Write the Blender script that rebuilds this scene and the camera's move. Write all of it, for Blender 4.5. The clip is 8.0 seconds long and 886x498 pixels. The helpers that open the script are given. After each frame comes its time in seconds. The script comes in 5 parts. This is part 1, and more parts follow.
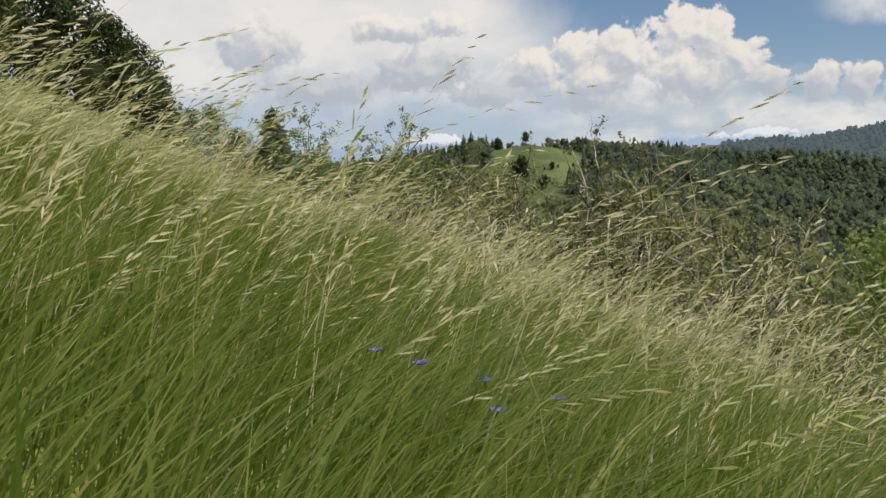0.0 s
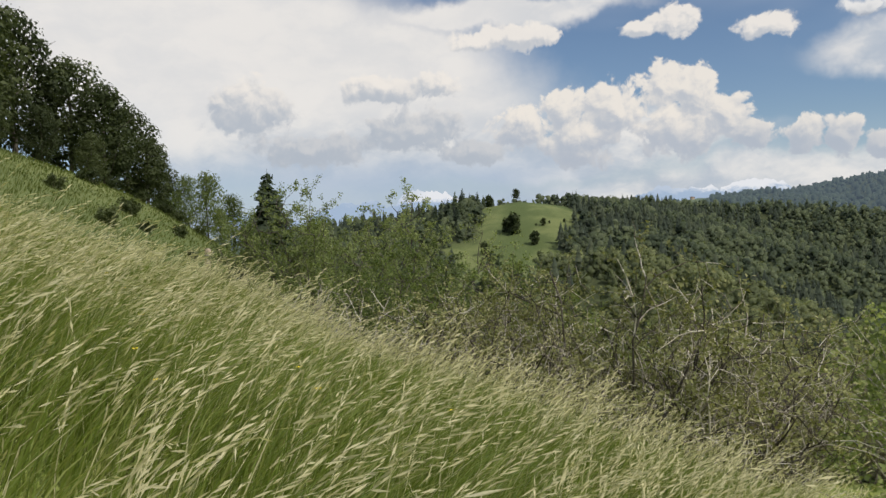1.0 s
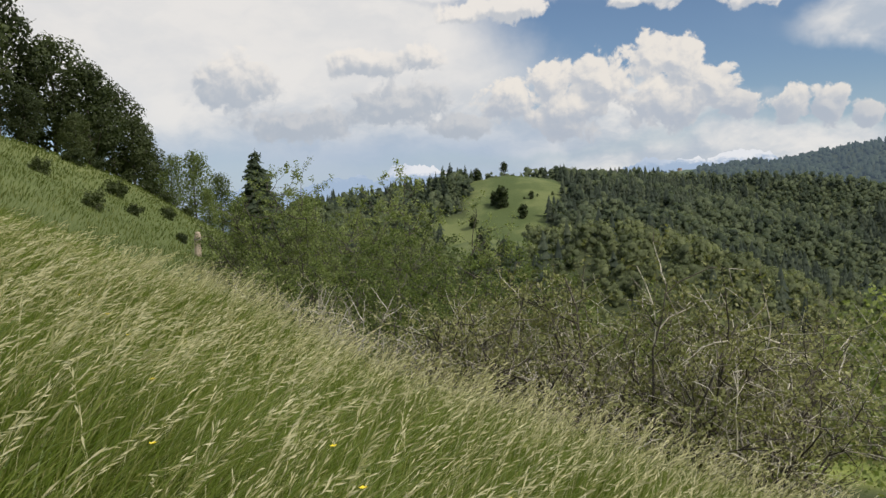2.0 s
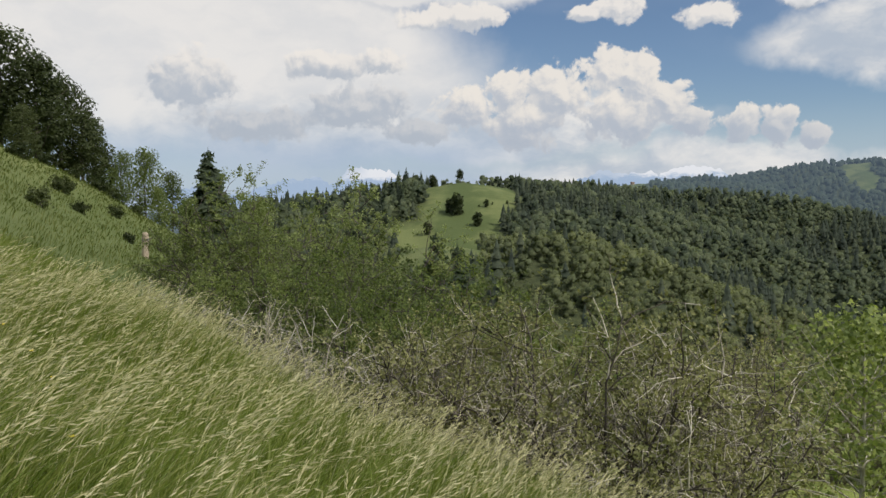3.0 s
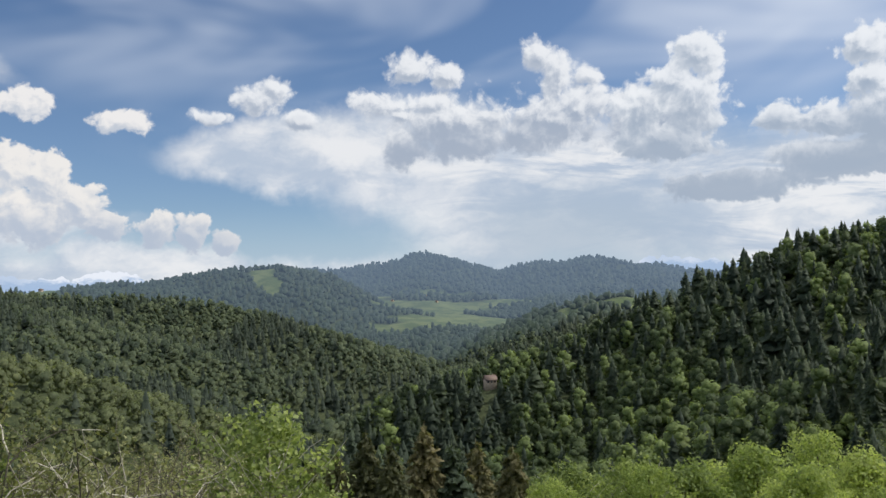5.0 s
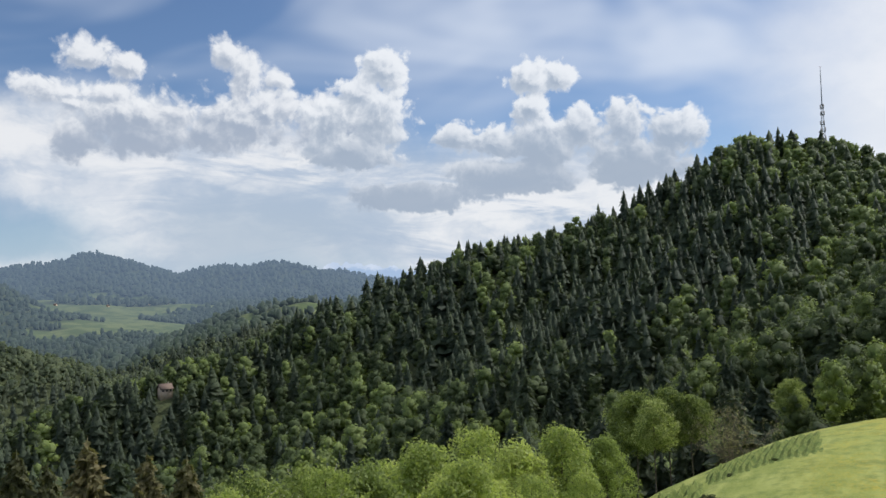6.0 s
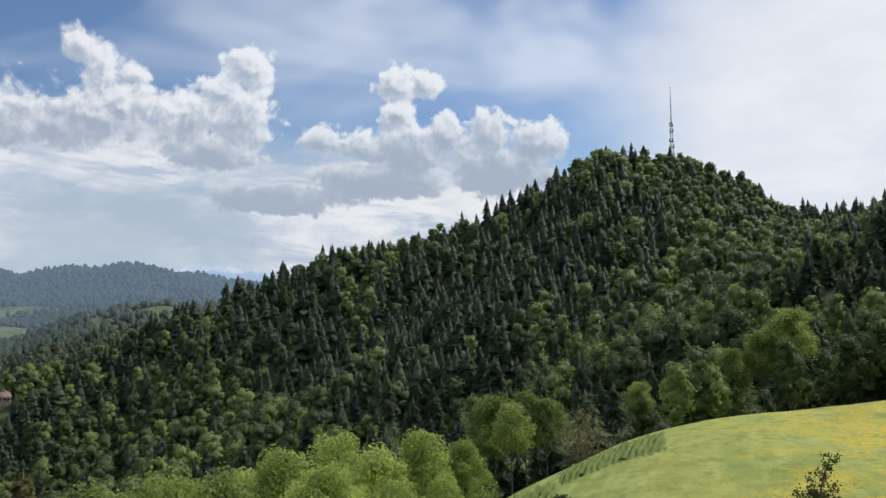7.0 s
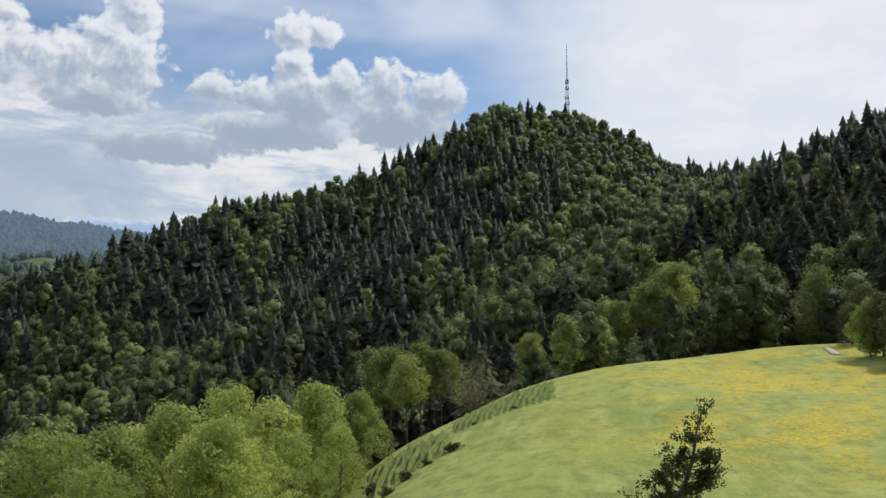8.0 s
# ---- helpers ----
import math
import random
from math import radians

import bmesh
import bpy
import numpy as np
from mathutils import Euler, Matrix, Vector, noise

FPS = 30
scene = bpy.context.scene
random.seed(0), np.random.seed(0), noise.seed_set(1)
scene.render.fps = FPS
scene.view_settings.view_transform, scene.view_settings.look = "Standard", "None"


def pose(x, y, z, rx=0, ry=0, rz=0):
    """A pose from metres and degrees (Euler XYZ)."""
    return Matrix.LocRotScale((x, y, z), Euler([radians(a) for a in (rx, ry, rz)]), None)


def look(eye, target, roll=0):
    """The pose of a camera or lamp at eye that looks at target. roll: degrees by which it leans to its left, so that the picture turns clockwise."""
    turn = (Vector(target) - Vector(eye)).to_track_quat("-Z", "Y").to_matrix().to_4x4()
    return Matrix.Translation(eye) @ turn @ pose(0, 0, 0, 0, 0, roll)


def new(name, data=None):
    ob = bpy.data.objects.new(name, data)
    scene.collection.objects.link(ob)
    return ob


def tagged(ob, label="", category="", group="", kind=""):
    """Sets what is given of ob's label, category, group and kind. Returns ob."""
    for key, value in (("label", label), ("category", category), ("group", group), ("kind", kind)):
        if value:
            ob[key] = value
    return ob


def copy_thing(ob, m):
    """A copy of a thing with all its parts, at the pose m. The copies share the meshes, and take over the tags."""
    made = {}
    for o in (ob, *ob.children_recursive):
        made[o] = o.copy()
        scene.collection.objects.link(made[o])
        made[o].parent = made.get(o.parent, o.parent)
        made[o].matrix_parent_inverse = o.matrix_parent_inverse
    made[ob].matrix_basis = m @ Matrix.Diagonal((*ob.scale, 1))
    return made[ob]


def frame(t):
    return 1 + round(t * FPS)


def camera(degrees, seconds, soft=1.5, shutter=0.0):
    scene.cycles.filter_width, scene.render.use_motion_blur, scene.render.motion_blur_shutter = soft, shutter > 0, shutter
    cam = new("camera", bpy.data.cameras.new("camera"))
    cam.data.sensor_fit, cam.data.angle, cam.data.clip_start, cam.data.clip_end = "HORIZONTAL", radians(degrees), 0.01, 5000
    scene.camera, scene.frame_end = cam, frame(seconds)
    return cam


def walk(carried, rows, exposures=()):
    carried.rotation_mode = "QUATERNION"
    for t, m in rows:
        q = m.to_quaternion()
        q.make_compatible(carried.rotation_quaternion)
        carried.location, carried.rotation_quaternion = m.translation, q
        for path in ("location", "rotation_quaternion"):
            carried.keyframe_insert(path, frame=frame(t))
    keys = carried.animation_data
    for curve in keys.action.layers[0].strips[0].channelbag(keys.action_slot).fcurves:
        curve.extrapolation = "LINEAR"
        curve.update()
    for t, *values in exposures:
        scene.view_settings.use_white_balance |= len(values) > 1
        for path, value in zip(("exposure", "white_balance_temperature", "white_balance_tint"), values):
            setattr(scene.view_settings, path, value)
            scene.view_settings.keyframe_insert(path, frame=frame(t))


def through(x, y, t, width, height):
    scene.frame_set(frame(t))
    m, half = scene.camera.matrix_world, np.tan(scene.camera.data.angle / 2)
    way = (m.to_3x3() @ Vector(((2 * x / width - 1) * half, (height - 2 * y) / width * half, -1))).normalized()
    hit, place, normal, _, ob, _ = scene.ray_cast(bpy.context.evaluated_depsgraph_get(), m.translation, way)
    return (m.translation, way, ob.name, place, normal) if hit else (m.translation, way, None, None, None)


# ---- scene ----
cam = camera(55.4, 8.0)
walk(cam, [
    (0.0, pose(0.713, -1.129, 0.510, 84.62, 0, -0.00) @ pose(0, 0, 0, 0, 0, -1.09)),
    (0.5, pose(0.442, -0.907, 0.900, 87.57, 0, -0.05) @ pose(0, 0, 0, 0, 0, -1.27)),
    (1.0, pose(0.210, -0.670, 1.110, 88.47, 0, -0.64) @ pose(0, 0, 0, 0, 0, -2.08)),
    (1.5, pose(0.061, -0.455, 1.310, 86.61, 0, -1.54) @ pose(0, 0, 0, 0, 0, -3.00)),
    (2.8, pose(-0.034, -0.017, 1.617, 86.88, 0, -2.18) @ pose(0, 0, 0, 0, 0, -0.80)),
    (3.0, pose(-0.000, 0.000, 1.650, 86.96, 0, -4.53) @ pose(0, 0, 0, 0, 0, -0.62)),
    (3.5, pose(0.058, -0.049, 1.689, 87.86, 0, -14.51) @ pose(0, 0, 0, 0, 0, -0.66)),
    (4.0, pose(0.135, -0.087, 1.714, 90.08, 0, -24.73) @ pose(0, 0, 0, 0, 0, -1.17)),
    (4.2, pose(0.150, -0.095, 1.729, 91.16, 0, -28.12) @ pose(0, 0, 0, 0, 0, -1.62)),
    (5.3, pose(0.150, -0.100, 1.790, 93.33, 0, -49.11) @ pose(0, 0, 0, 0, 0, -1.90)),
    (5.5, pose(0.160, -0.110, 1.800, 93.20, 0, -53.68) @ pose(0, 0, 0, 0, 0, -1.86)),
    (6.0, pose(0.220, -0.135, 1.810, 92.95, 0, -63.90) @ pose(0, 0, 0, 0, 0, -1.44)),
    (6.5, pose(0.310, -0.162, 1.800, 93.44, 0, -69.54) @ pose(0, 0, 0, 0, 0, -1.33)),
    (7.0, pose(0.380, -0.192, 1.760, 93.11, 0, -73.09) @ pose(0, 0, 0, 0, 0, -0.92)),
    (7.5, pose(0.410, -0.230, 1.730, 91.58, 0, -76.24) @ pose(0, 0, 0, 0, 0, -1.03)),
    (8.0, pose(0.400, -0.262, 1.710, 89.85, 0, -80.01) @ pose(0, 0, 0, 0, 0, -0.58)),
], exposures=[(0.0, -0.10, 6500, 10), (1.0, -0.10, 6460, 10), (3.0, -0.12, 6400, 10), (4.0, -0.08, 6320, 10), (5.5, 0.02, 6060, 10), (8.0, -0.05, 6060, 10)])

# ---- sun and sky ----
SUN_AZ, SUN_EL = 124.0, 48.0
sun = new("sun", bpy.data.lights.new("sun", "SUN"))
sun.data.energy, sun.data.angle, sun.data.color = 3.3, radians(0.6), (1.0, 0.94, 0.85)
_a, _e = radians(SUN_AZ), radians(SUN_EL)
SUN_DIR = Vector((math.sin(_a) * math.cos(_e), math.cos(_a) * math.cos(_e), math.sin(_e)))
sun.matrix_world = look(SUN_DIR * 300, (0, 0, 0))


class Nodes:
    """Short hand for building a node tree."""

    def __init__(self, tree):
        self.tree = tree
        tree.nodes.clear()

    def add(self, kind, **settings):
        node = self.tree.nodes.new(kind)
        for key, value in settings.items():
            setattr(node, key, value)
        return node

    def link(self, a, b):
        self.tree.links.new(a, b)

    def feed(self, socket, value):
        if isinstance(value, bpy.types.NodeSocket):
            self.tree.links.new(value, socket)
        elif value is not None:
            socket.default_value = value

    def math(self, op, a, b=None, c=None, clamp=False):
        n = self.add("ShaderNodeMath", operation=op, use_clamp=clamp)
        for i, v in enumerate((a, b, c)):
            self.feed(n.inputs[i], v)
        return n.outputs[0]

    def vec(self, op, a, b=None, c=None):
        n = self.add("ShaderNodeVectorMath", operation=op)
        for i, v in enumerate((a, b, c)):
            self.feed(n.inputs[i], v)
        return n.outputs["Value"] if op in ("LENGTH", "DOT_PRODUCT") else n.outputs[0]

    def mix(self, fac, a, b, blend="MIX"):
        n = self.add("ShaderNodeMix", data_type="RGBA", blend_type=blend)
        self.feed(n.inputs[0], fac)
        self.feed(n.inputs[6], (*a, 1) if isinstance(a, tuple) and len(a) == 3 else a)
        self.feed(n.inputs[7], (*b, 1) if isinstance(b, tuple) and len(b) == 3 else b)
        return n.outputs[2]

    def noise(self, vector, scale, detail=4.0, rough=0.55, distort=0.0):
        n = self.add("ShaderNodeTexNoise")
        self.feed(n.inputs["Vector"], vector)
        for k, v in (("Scale", scale), ("Detail", detail), ("Roughness", rough), ("Distortion", distort)):
            n.inputs[k].default_value = v
        return n.outputs["Fac"]

    def step(self, value, lo, hi, to_lo=0.0, to_hi=1.0, smooth=True):
        n = self.add("ShaderNodeMapRange", interpolation_type="SMOOTHSTEP" if smooth else "LINEAR")
        for i, v in enumerate((value, lo, hi, to_lo, to_hi)):
            self.feed(n.inputs[i], v)
        return n.outputs[0]

    def ramp(self, value, stops):
        n = self.add("ShaderNodeValToRGB")
        self.feed(n.inputs[0], value)
        els = n.color_ramp.elements
        while len(els) < len(stops):
            els.new(0.5)
        for e, (p, c) in zip(els, stops):
            e.position, e.color = p, (*c, 1)
        return n.outputs[0]


world = bpy.data.worlds.new("sky")
scene.world = world
world.use_nodes = True
W = Nodes(world.node_tree)
sky = W.add("ShaderNodeTexSky", sky_type="NISHITA", sun_disc=False, sun_elevation=radians(SUN_EL),
            sun_rotation=radians(SUN_AZ), altitude=800.0, air_density=1.0, dust_density=0.6, ozone_density=2.0)
way = W.add("ShaderNodeTexCoord").outputs["Generated"]
sep = W.add("ShaderNodeSeparateXYZ")
W.link(way, sep.inputs[0])
AZ = W.math("MULTIPLY", W.math("ARCTAN2", sep.outputs[0], sep.outputs[1]), 57.29578)
EL = W.math("MULTIPLY", W.math("ARCSINE", sep.outputs[2]), 57.29578)
comb = W.add("ShaderNodeCombineXYZ")
W.link(AZ, comb.inputs[0]), W.link(EL, comb.inputs[1])
PLACE = comb.outputs[0]


def warp(p, scale, amount, detail=3.0, shift=0.0):
    """Sky places pushed about by noise, so that edges billow."""
    n = W.add("ShaderNodeTexNoise")
    W.feed(n.inputs["Vector"], W.vec("ADD", p, (shift, shift * 0.7, 0)))
    n.inputs["Scale"].default_value, n.inputs["Detail"].default_value = scale, detail
    n.inputs["Roughness"].default_value = 0.6
    return W.vec("MULTIPLY_ADD", W.vec("SUBTRACT", n.outputs["Color"], (0.5, 0.5, 0.5)), (amount, amount, 0), p)


def puffs(p, blobs):
    """Union of round puffs: 1 at the middle of one, 0 at its rim."""
    out = None
    for az, el, ra, re in blobs:
        d = W.vec("LENGTH", W.vec("MULTIPLY_ADD", p, (1 / ra, 1 / re, 0), (-az / ra, -el / re, 0)))
        out = d if out is None else W.math("SMOOTH_MIN", out, d, 0.3)
    return W.math("SUBTRACT", 1.0, out)


# az, el and half width, half height in degrees of the heaps that make up each bank of cloud
TOWERS_EAST = [(9.3, 7.8, 1.5, 1.5), (12.3, 7.2, 1.8, 1.7), (15.6, 8.4, 1.6, 1.5), (17.6, 8.2, 1.6, 1.7), (19.4, 6.6, 1.6, 1.4),
               (20.8, 5.2, 1.5, 1.1), (16.5, 5.6, 2.6, 1.8), (10.2, 5.4, 2.6, 1.8), (6.4, 6.4, 2.3, 1.5), (24.1, 4.9, 1.1, 1.2),
               (26.3, 4.9, 1.1, 1.3), (28.2, 4.2, 1.2, 0.8)]
BANK_EAST = [(-3, 9.2, 3.0, 0.9), (0.5, 9.5, 2.2, 0.9), (-12.0, 8.0, 3, 1.8), (-1.0, 6.5, 3.5, 1.5), (-7.5, 5.4, 4.0, 1.2), (3.0, 4.8, 2.5, 0.8),
             (6.5, 12.4, 2.8, 0.9), (3.4, 12.2, 2.0, 0.7), (16.3, 12.6, 1.8, 1.1), (14.2, 12.2, 1.4, 0.6), (21.9, 12.0, 1.7, 0.9)]
HEAPS_MID = [(30.6, 13.3, 1.9, 1.1), (31.8, 13.9, 1.0, 1.0), (33.4, 11.9, 1.3, 0.6), (27.6, 12.2, 1.5, 0.5),
             (41.0, 15.4, 1.8, 1.2), (43.4, 14.8, 1.5, 1.1), (42.0, 13.0, 2.0, 0.9), (39.8, 12.3, 1.0, 0.6),
             (40.5, 10.0, 2.2, 1.4), (44.2, 10.2, 2.6, 1.5), (48.2, 10.8, 2.4, 1.6),
             (44.0, 11.5, 5.2, 2.2), (50.5, 11.6, 4.4, 2.3), (56.6, 11.4, 4.2, 2.2), (38.6, 13.0, 2.0, 1.0), (49.8, 15.8, 1.2, 1.2), (51.0, 14.4, 1.7, 1.5), (52.8, 14.3, 1.1, 0.8), (52.2, 12.2, 2.4, 1.8)]
HEAPS_WEST = [(60.2, 14.9, 1.7, 1.6), (58.4, 13.3, 1.7, 1.4), (56.4, 11.8, 2.2, 1.6), (59.8, 12.0, 2.4, 2.0), (57.6, 9.6, 3.4, 1.3),
              (70.0, 14.2, 1.6, 1.4), (72.2, 14.1, 1.5, 1.1), (70.3, 12.2, 1.5, 1.4), (65.0, 10.2, 1.5, 1.2), (67.5, 10.0, 1.8, 1.2),
              (70.6, 9.8, 2.4, 1.8), (73.6, 10.8, 1.5, 1.4), (76.4, 11.0, 1.8, 1.5), (79.8, 10.4, 2.0, 1.5), (69.0, 7.6, 5.0, 1.3),
              (77.0, 8.4, 4.0, 1.8), (62.0, 6.4, 5.0, 1.1)]
VEIL = [(-16.0, 12.0, 20.0, 6.5), (-6.0, 7.0, 18.0, 6.0), (-2.0, 10.5, 9.0, 3.6), (8.0, 5.0, 16.0, 2.2), (5.0, 13.6, 11.0, 1.5), (33.0, 10.0, 10.0, 2.4), (42.0, 9.0, 9.0, 4.5), (50.0, 6.5, 12.0, 5.5),
        (62.0, 5.0, 14.0, 5.5), (72.0, 6.5, 12.0, 5.0), (104.0, 12.0, 22.0, 13.0), (24.0, 1.5, 30.0, 2.6)]


def billow(p, scale, detail, rough):
    """Round cauliflower lumps: high in the middle of each, low in the creases."""
    v = W.add("ShaderNodeTexVoronoi", feature="SMOOTH_F1", voronoi_dimensions="2D", normalize=True)
    W.feed(v.inputs["Vector"], p)
    for k, x in (("Scale", scale), ("Detail", detail), ("Roughness", rough), ("Smoothness", 0.35)):
        v.inputs[k].default_value = x
    return W.math("SUBTRACT", 1.0, v.outputs["Distance"])


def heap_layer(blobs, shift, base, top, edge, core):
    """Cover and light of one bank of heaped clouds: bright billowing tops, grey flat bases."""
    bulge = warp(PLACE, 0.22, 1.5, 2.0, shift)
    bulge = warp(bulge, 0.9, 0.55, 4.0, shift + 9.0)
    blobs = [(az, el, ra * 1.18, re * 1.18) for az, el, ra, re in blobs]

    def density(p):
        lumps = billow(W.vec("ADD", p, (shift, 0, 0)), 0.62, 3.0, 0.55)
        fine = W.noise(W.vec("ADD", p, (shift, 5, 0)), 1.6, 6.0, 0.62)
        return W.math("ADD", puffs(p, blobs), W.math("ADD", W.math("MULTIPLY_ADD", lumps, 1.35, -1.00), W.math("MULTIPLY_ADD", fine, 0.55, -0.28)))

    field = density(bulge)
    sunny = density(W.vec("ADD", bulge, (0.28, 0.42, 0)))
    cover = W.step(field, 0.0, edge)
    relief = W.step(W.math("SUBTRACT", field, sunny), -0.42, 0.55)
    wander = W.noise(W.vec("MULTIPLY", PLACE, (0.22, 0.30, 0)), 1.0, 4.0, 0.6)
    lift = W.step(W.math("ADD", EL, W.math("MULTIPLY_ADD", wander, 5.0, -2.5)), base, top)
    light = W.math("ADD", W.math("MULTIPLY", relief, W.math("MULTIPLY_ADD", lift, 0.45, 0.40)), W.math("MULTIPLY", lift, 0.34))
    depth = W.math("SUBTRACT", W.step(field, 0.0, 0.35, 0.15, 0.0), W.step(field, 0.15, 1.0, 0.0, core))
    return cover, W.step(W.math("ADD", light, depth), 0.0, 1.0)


def streaky(across, up, shift, detail=6.0):
    return W.noise(W.vec("MULTIPLY", W.vec("ADD", PLACE, (shift, shift * 0.3, 0)), (across, up, 0)), 1.0, detail, 0.62, 0.6)


veil_at = warp(PLACE, 0.07, 9.0, 6.0, 4.0)
veil = W.step(puffs(veil_at, VEIL), -0.08, 0.5)
wisps = W.math("MULTIPLY", W.step(streaky(0.04, 0.12, 11, 3.0), 0.42, 0.78), W.step(EL, 9, 17, 0.1, 0.6))
high = W.math("MULTIPLY", W.step(streaky(0.04, 0.07, 29, 3.0), 0.36, 0.66), W.math("MULTIPLY", W.step(AZ, 50, 72), W.step(EL, 9, 15, 0.0, 0.7)))
tone = W.noise(W.vec("MULTIPLY", warp(PLACE, 0.3, 2.0, 4.0, 17.0), (0.13, 0.27, 0)), 1.0, 5.0, 0.58)
veil_col = W.mix(W.step(tone, 0.36, 0.62), (0.56, 0.62, 0.70), (0.96, 0.93, 0.89))
# grey flat-bottomed layers low under the heaps, and the rain below them
layer = W.math("MULTIPLY", W.step(streaky(0.10, 0.42, 41, 5.0), 0.44, 0.62), W.math("MULTIPLY", W.step(AZ, 36, 50), W.step(EL, 12.0, 8.0)))
veil_col = W.mix(W.math("MULTIPLY", layer, 0.85), veil_col, (0.47, 0.55, 0.66))
rainy = W.math("MULTIPLY", W.math("MULTIPLY", W.step(AZ, 42, 49), W.step(AZ, 52, 64, 1.0, 0.0)), W.step(EL, 4, 9, 0.85, 0.0))
sunward = W.step(AZ, 74, 92)
veil_col = W.mix(W.math("MULTIPLY", sunward, 0.8), veil_col, (0.98, 0.96, 0.94))
veil_col = W.mix(rainy, veil_col, (0.50, 0.57, 0.64))
tall_bank = W.step(AZ, 3, 15, 1.0, 0.0)
veil_col = W.mix(W.math("MULTIPLY", tall_bank, W.step(EL, 5.0, 8.5, 0.0, 0.74)), veil_col, (1.0, 0.955, 0.90))
veil_col = W.mix(W.math("MULTIPLY", tall_bank, W.step(EL, 3.0, 6.0, 0.8, 0.0)), veil_col, (0.46, 0.57, 0.73))
blue = W.mix(1.0, sky.outputs[0], (0.090, 0.093, 0.098), "MULTIPLY")
low = W.step(EL, -1.0, 7.0, 0.85, 0.0)
blue = W.mix(low, blue, (0.50, 0.61, 0.76))
col = W.mix(wisps, blue, (0.80, 0.84, 0.90))
col = W.mix(high, col, (0.84, 0.87, 0.92))
glare = W.step(W.vec("DOT_PRODUCT", way, tuple(SUN_DIR)), 0.72, 0.95)
col = W.mix(W.math("MULTIPLY", veil, 0.93), col, veil_col)
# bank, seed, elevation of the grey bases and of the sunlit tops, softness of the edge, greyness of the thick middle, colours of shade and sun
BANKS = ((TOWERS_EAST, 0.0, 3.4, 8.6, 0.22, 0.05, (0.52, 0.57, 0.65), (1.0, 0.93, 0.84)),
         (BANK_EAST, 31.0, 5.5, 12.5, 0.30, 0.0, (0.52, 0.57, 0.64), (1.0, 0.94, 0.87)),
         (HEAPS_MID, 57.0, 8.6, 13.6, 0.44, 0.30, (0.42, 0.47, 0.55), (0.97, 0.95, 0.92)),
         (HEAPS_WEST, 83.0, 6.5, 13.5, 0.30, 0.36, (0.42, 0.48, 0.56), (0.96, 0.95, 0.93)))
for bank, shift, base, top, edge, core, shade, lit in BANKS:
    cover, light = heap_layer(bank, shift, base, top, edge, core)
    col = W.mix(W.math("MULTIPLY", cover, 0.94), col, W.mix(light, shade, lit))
col = W.mix(W.math("MULTIPLY", glare, 0.75), col, (1.0, 0.99, 0.96))
# bright broken cloud added overhead, out of view, as fill for the shadows
over = W.step(W.noise(W.vec("MULTIPLY", way, (1, 1, 1.6)), 2.6, 6.0, 0.6, 0.4), 0.40, 0.56)
col = W.mix(W.math("MULTIPLY", over, W.step(EL, 20, 34, 0.0, 0.9)), col, (0.96, 0.97, 1.0))
bg = W.add("ShaderNodeBackground")
W.link(col, bg.inputs[0])
bg.inputs[1].default_value = 0.92
W.link(bg.outputs[0], W.add("ShaderNodeOutputWorld").inputs[0])

# ---- materials ----
def material(name):
    m = bpy.data.materials.new(name)
    m.use_nodes = True
    return m, Nodes(m.node_tree)


def finish(n, shader):
    out = n.add("ShaderNodeOutputMaterial")
    n.link(shader, out.inputs[0])


def surface(n, color, rough=0.8, bump=None, bump_strength=0.4, bump_distance=0.02, spec=0.3):
    b = n.add("ShaderNodeBsdfPrincipled")
    n.feed(b.inputs["Base Color"], color if not (isinstance(color, tuple) and len(color) == 3) else (*color, 1))
    n.feed(b.inputs["Roughness"], rough)
    b.inputs["Specular IOR Level"].default_value = spec
    if bump is not None:
        k = n.add("ShaderNodeBump")
        k.inputs["Strength"].default_value, k.inputs["Distance"].default_value = bump_strength, bump_distance
        n.link(bump, k.inputs["Height"])
        n.link(k.outputs[0], b.inputs["Normal"])
    return b.outputs[0]


def leafy(name, dark, mid, light, through=0.35, grain=0.0, rough=0.6, spec=0.2, mottle=0.35):
    """Leaves: each leaf its own shade, each plant its own tint, light coming through."""
    m, n = material(name)
    isl = n.add("ShaderNodeNewGeometry").outputs["Random Per Island"]
    tint = n.add("ShaderNodeAttribute", attribute_name="tint").outputs["Fac"]
    obr = n.add("ShaderNodeObjectInfo").outputs["Random"]
    v = n.math("ADD", n.math("MULTIPLY", isl, mottle), n.math("MULTIPLY", n.math("FRACT", n.math("ADD", tint, obr)), 1.0 - mottle))
    col = n.ramp(v, [(0.08, dark), (0.5, mid), (0.92, light)])
    if grain:
        p = n.add("ShaderNodeNewGeometry").outputs["Position"]
        g = n.noise(p, grain, 4.0, 0.7)
        col = n.mix(1.0, col, n.ramp(g, [(0.30, (0.58, 0.62, 0.64)), (0.52, (1.0, 1.0, 1.0)), (0.72, (1.4, 1.36, 1.25))]), "MULTIPLY")
    a = surface(n, col, rough, n.noise(p, grain * 2.2, 4.0, 0.75) if grain else None, 0.6, 0.35, spec=spec)
    t = n.add("ShaderNodeBsdfTranslucent")
    n.link(n.mix(1.0, col, (1.25, 1.3, 0.7), "MULTIPLY"), t.inputs[0])
    mixed = n.add("ShaderNodeMixShader")
    mixed.inputs[0].default_value = through
    n.link(a, mixed.inputs[1]), n.link(t.outputs[0], mixed.inputs[2])
    finish(n, mixed.outputs[0])
    return m


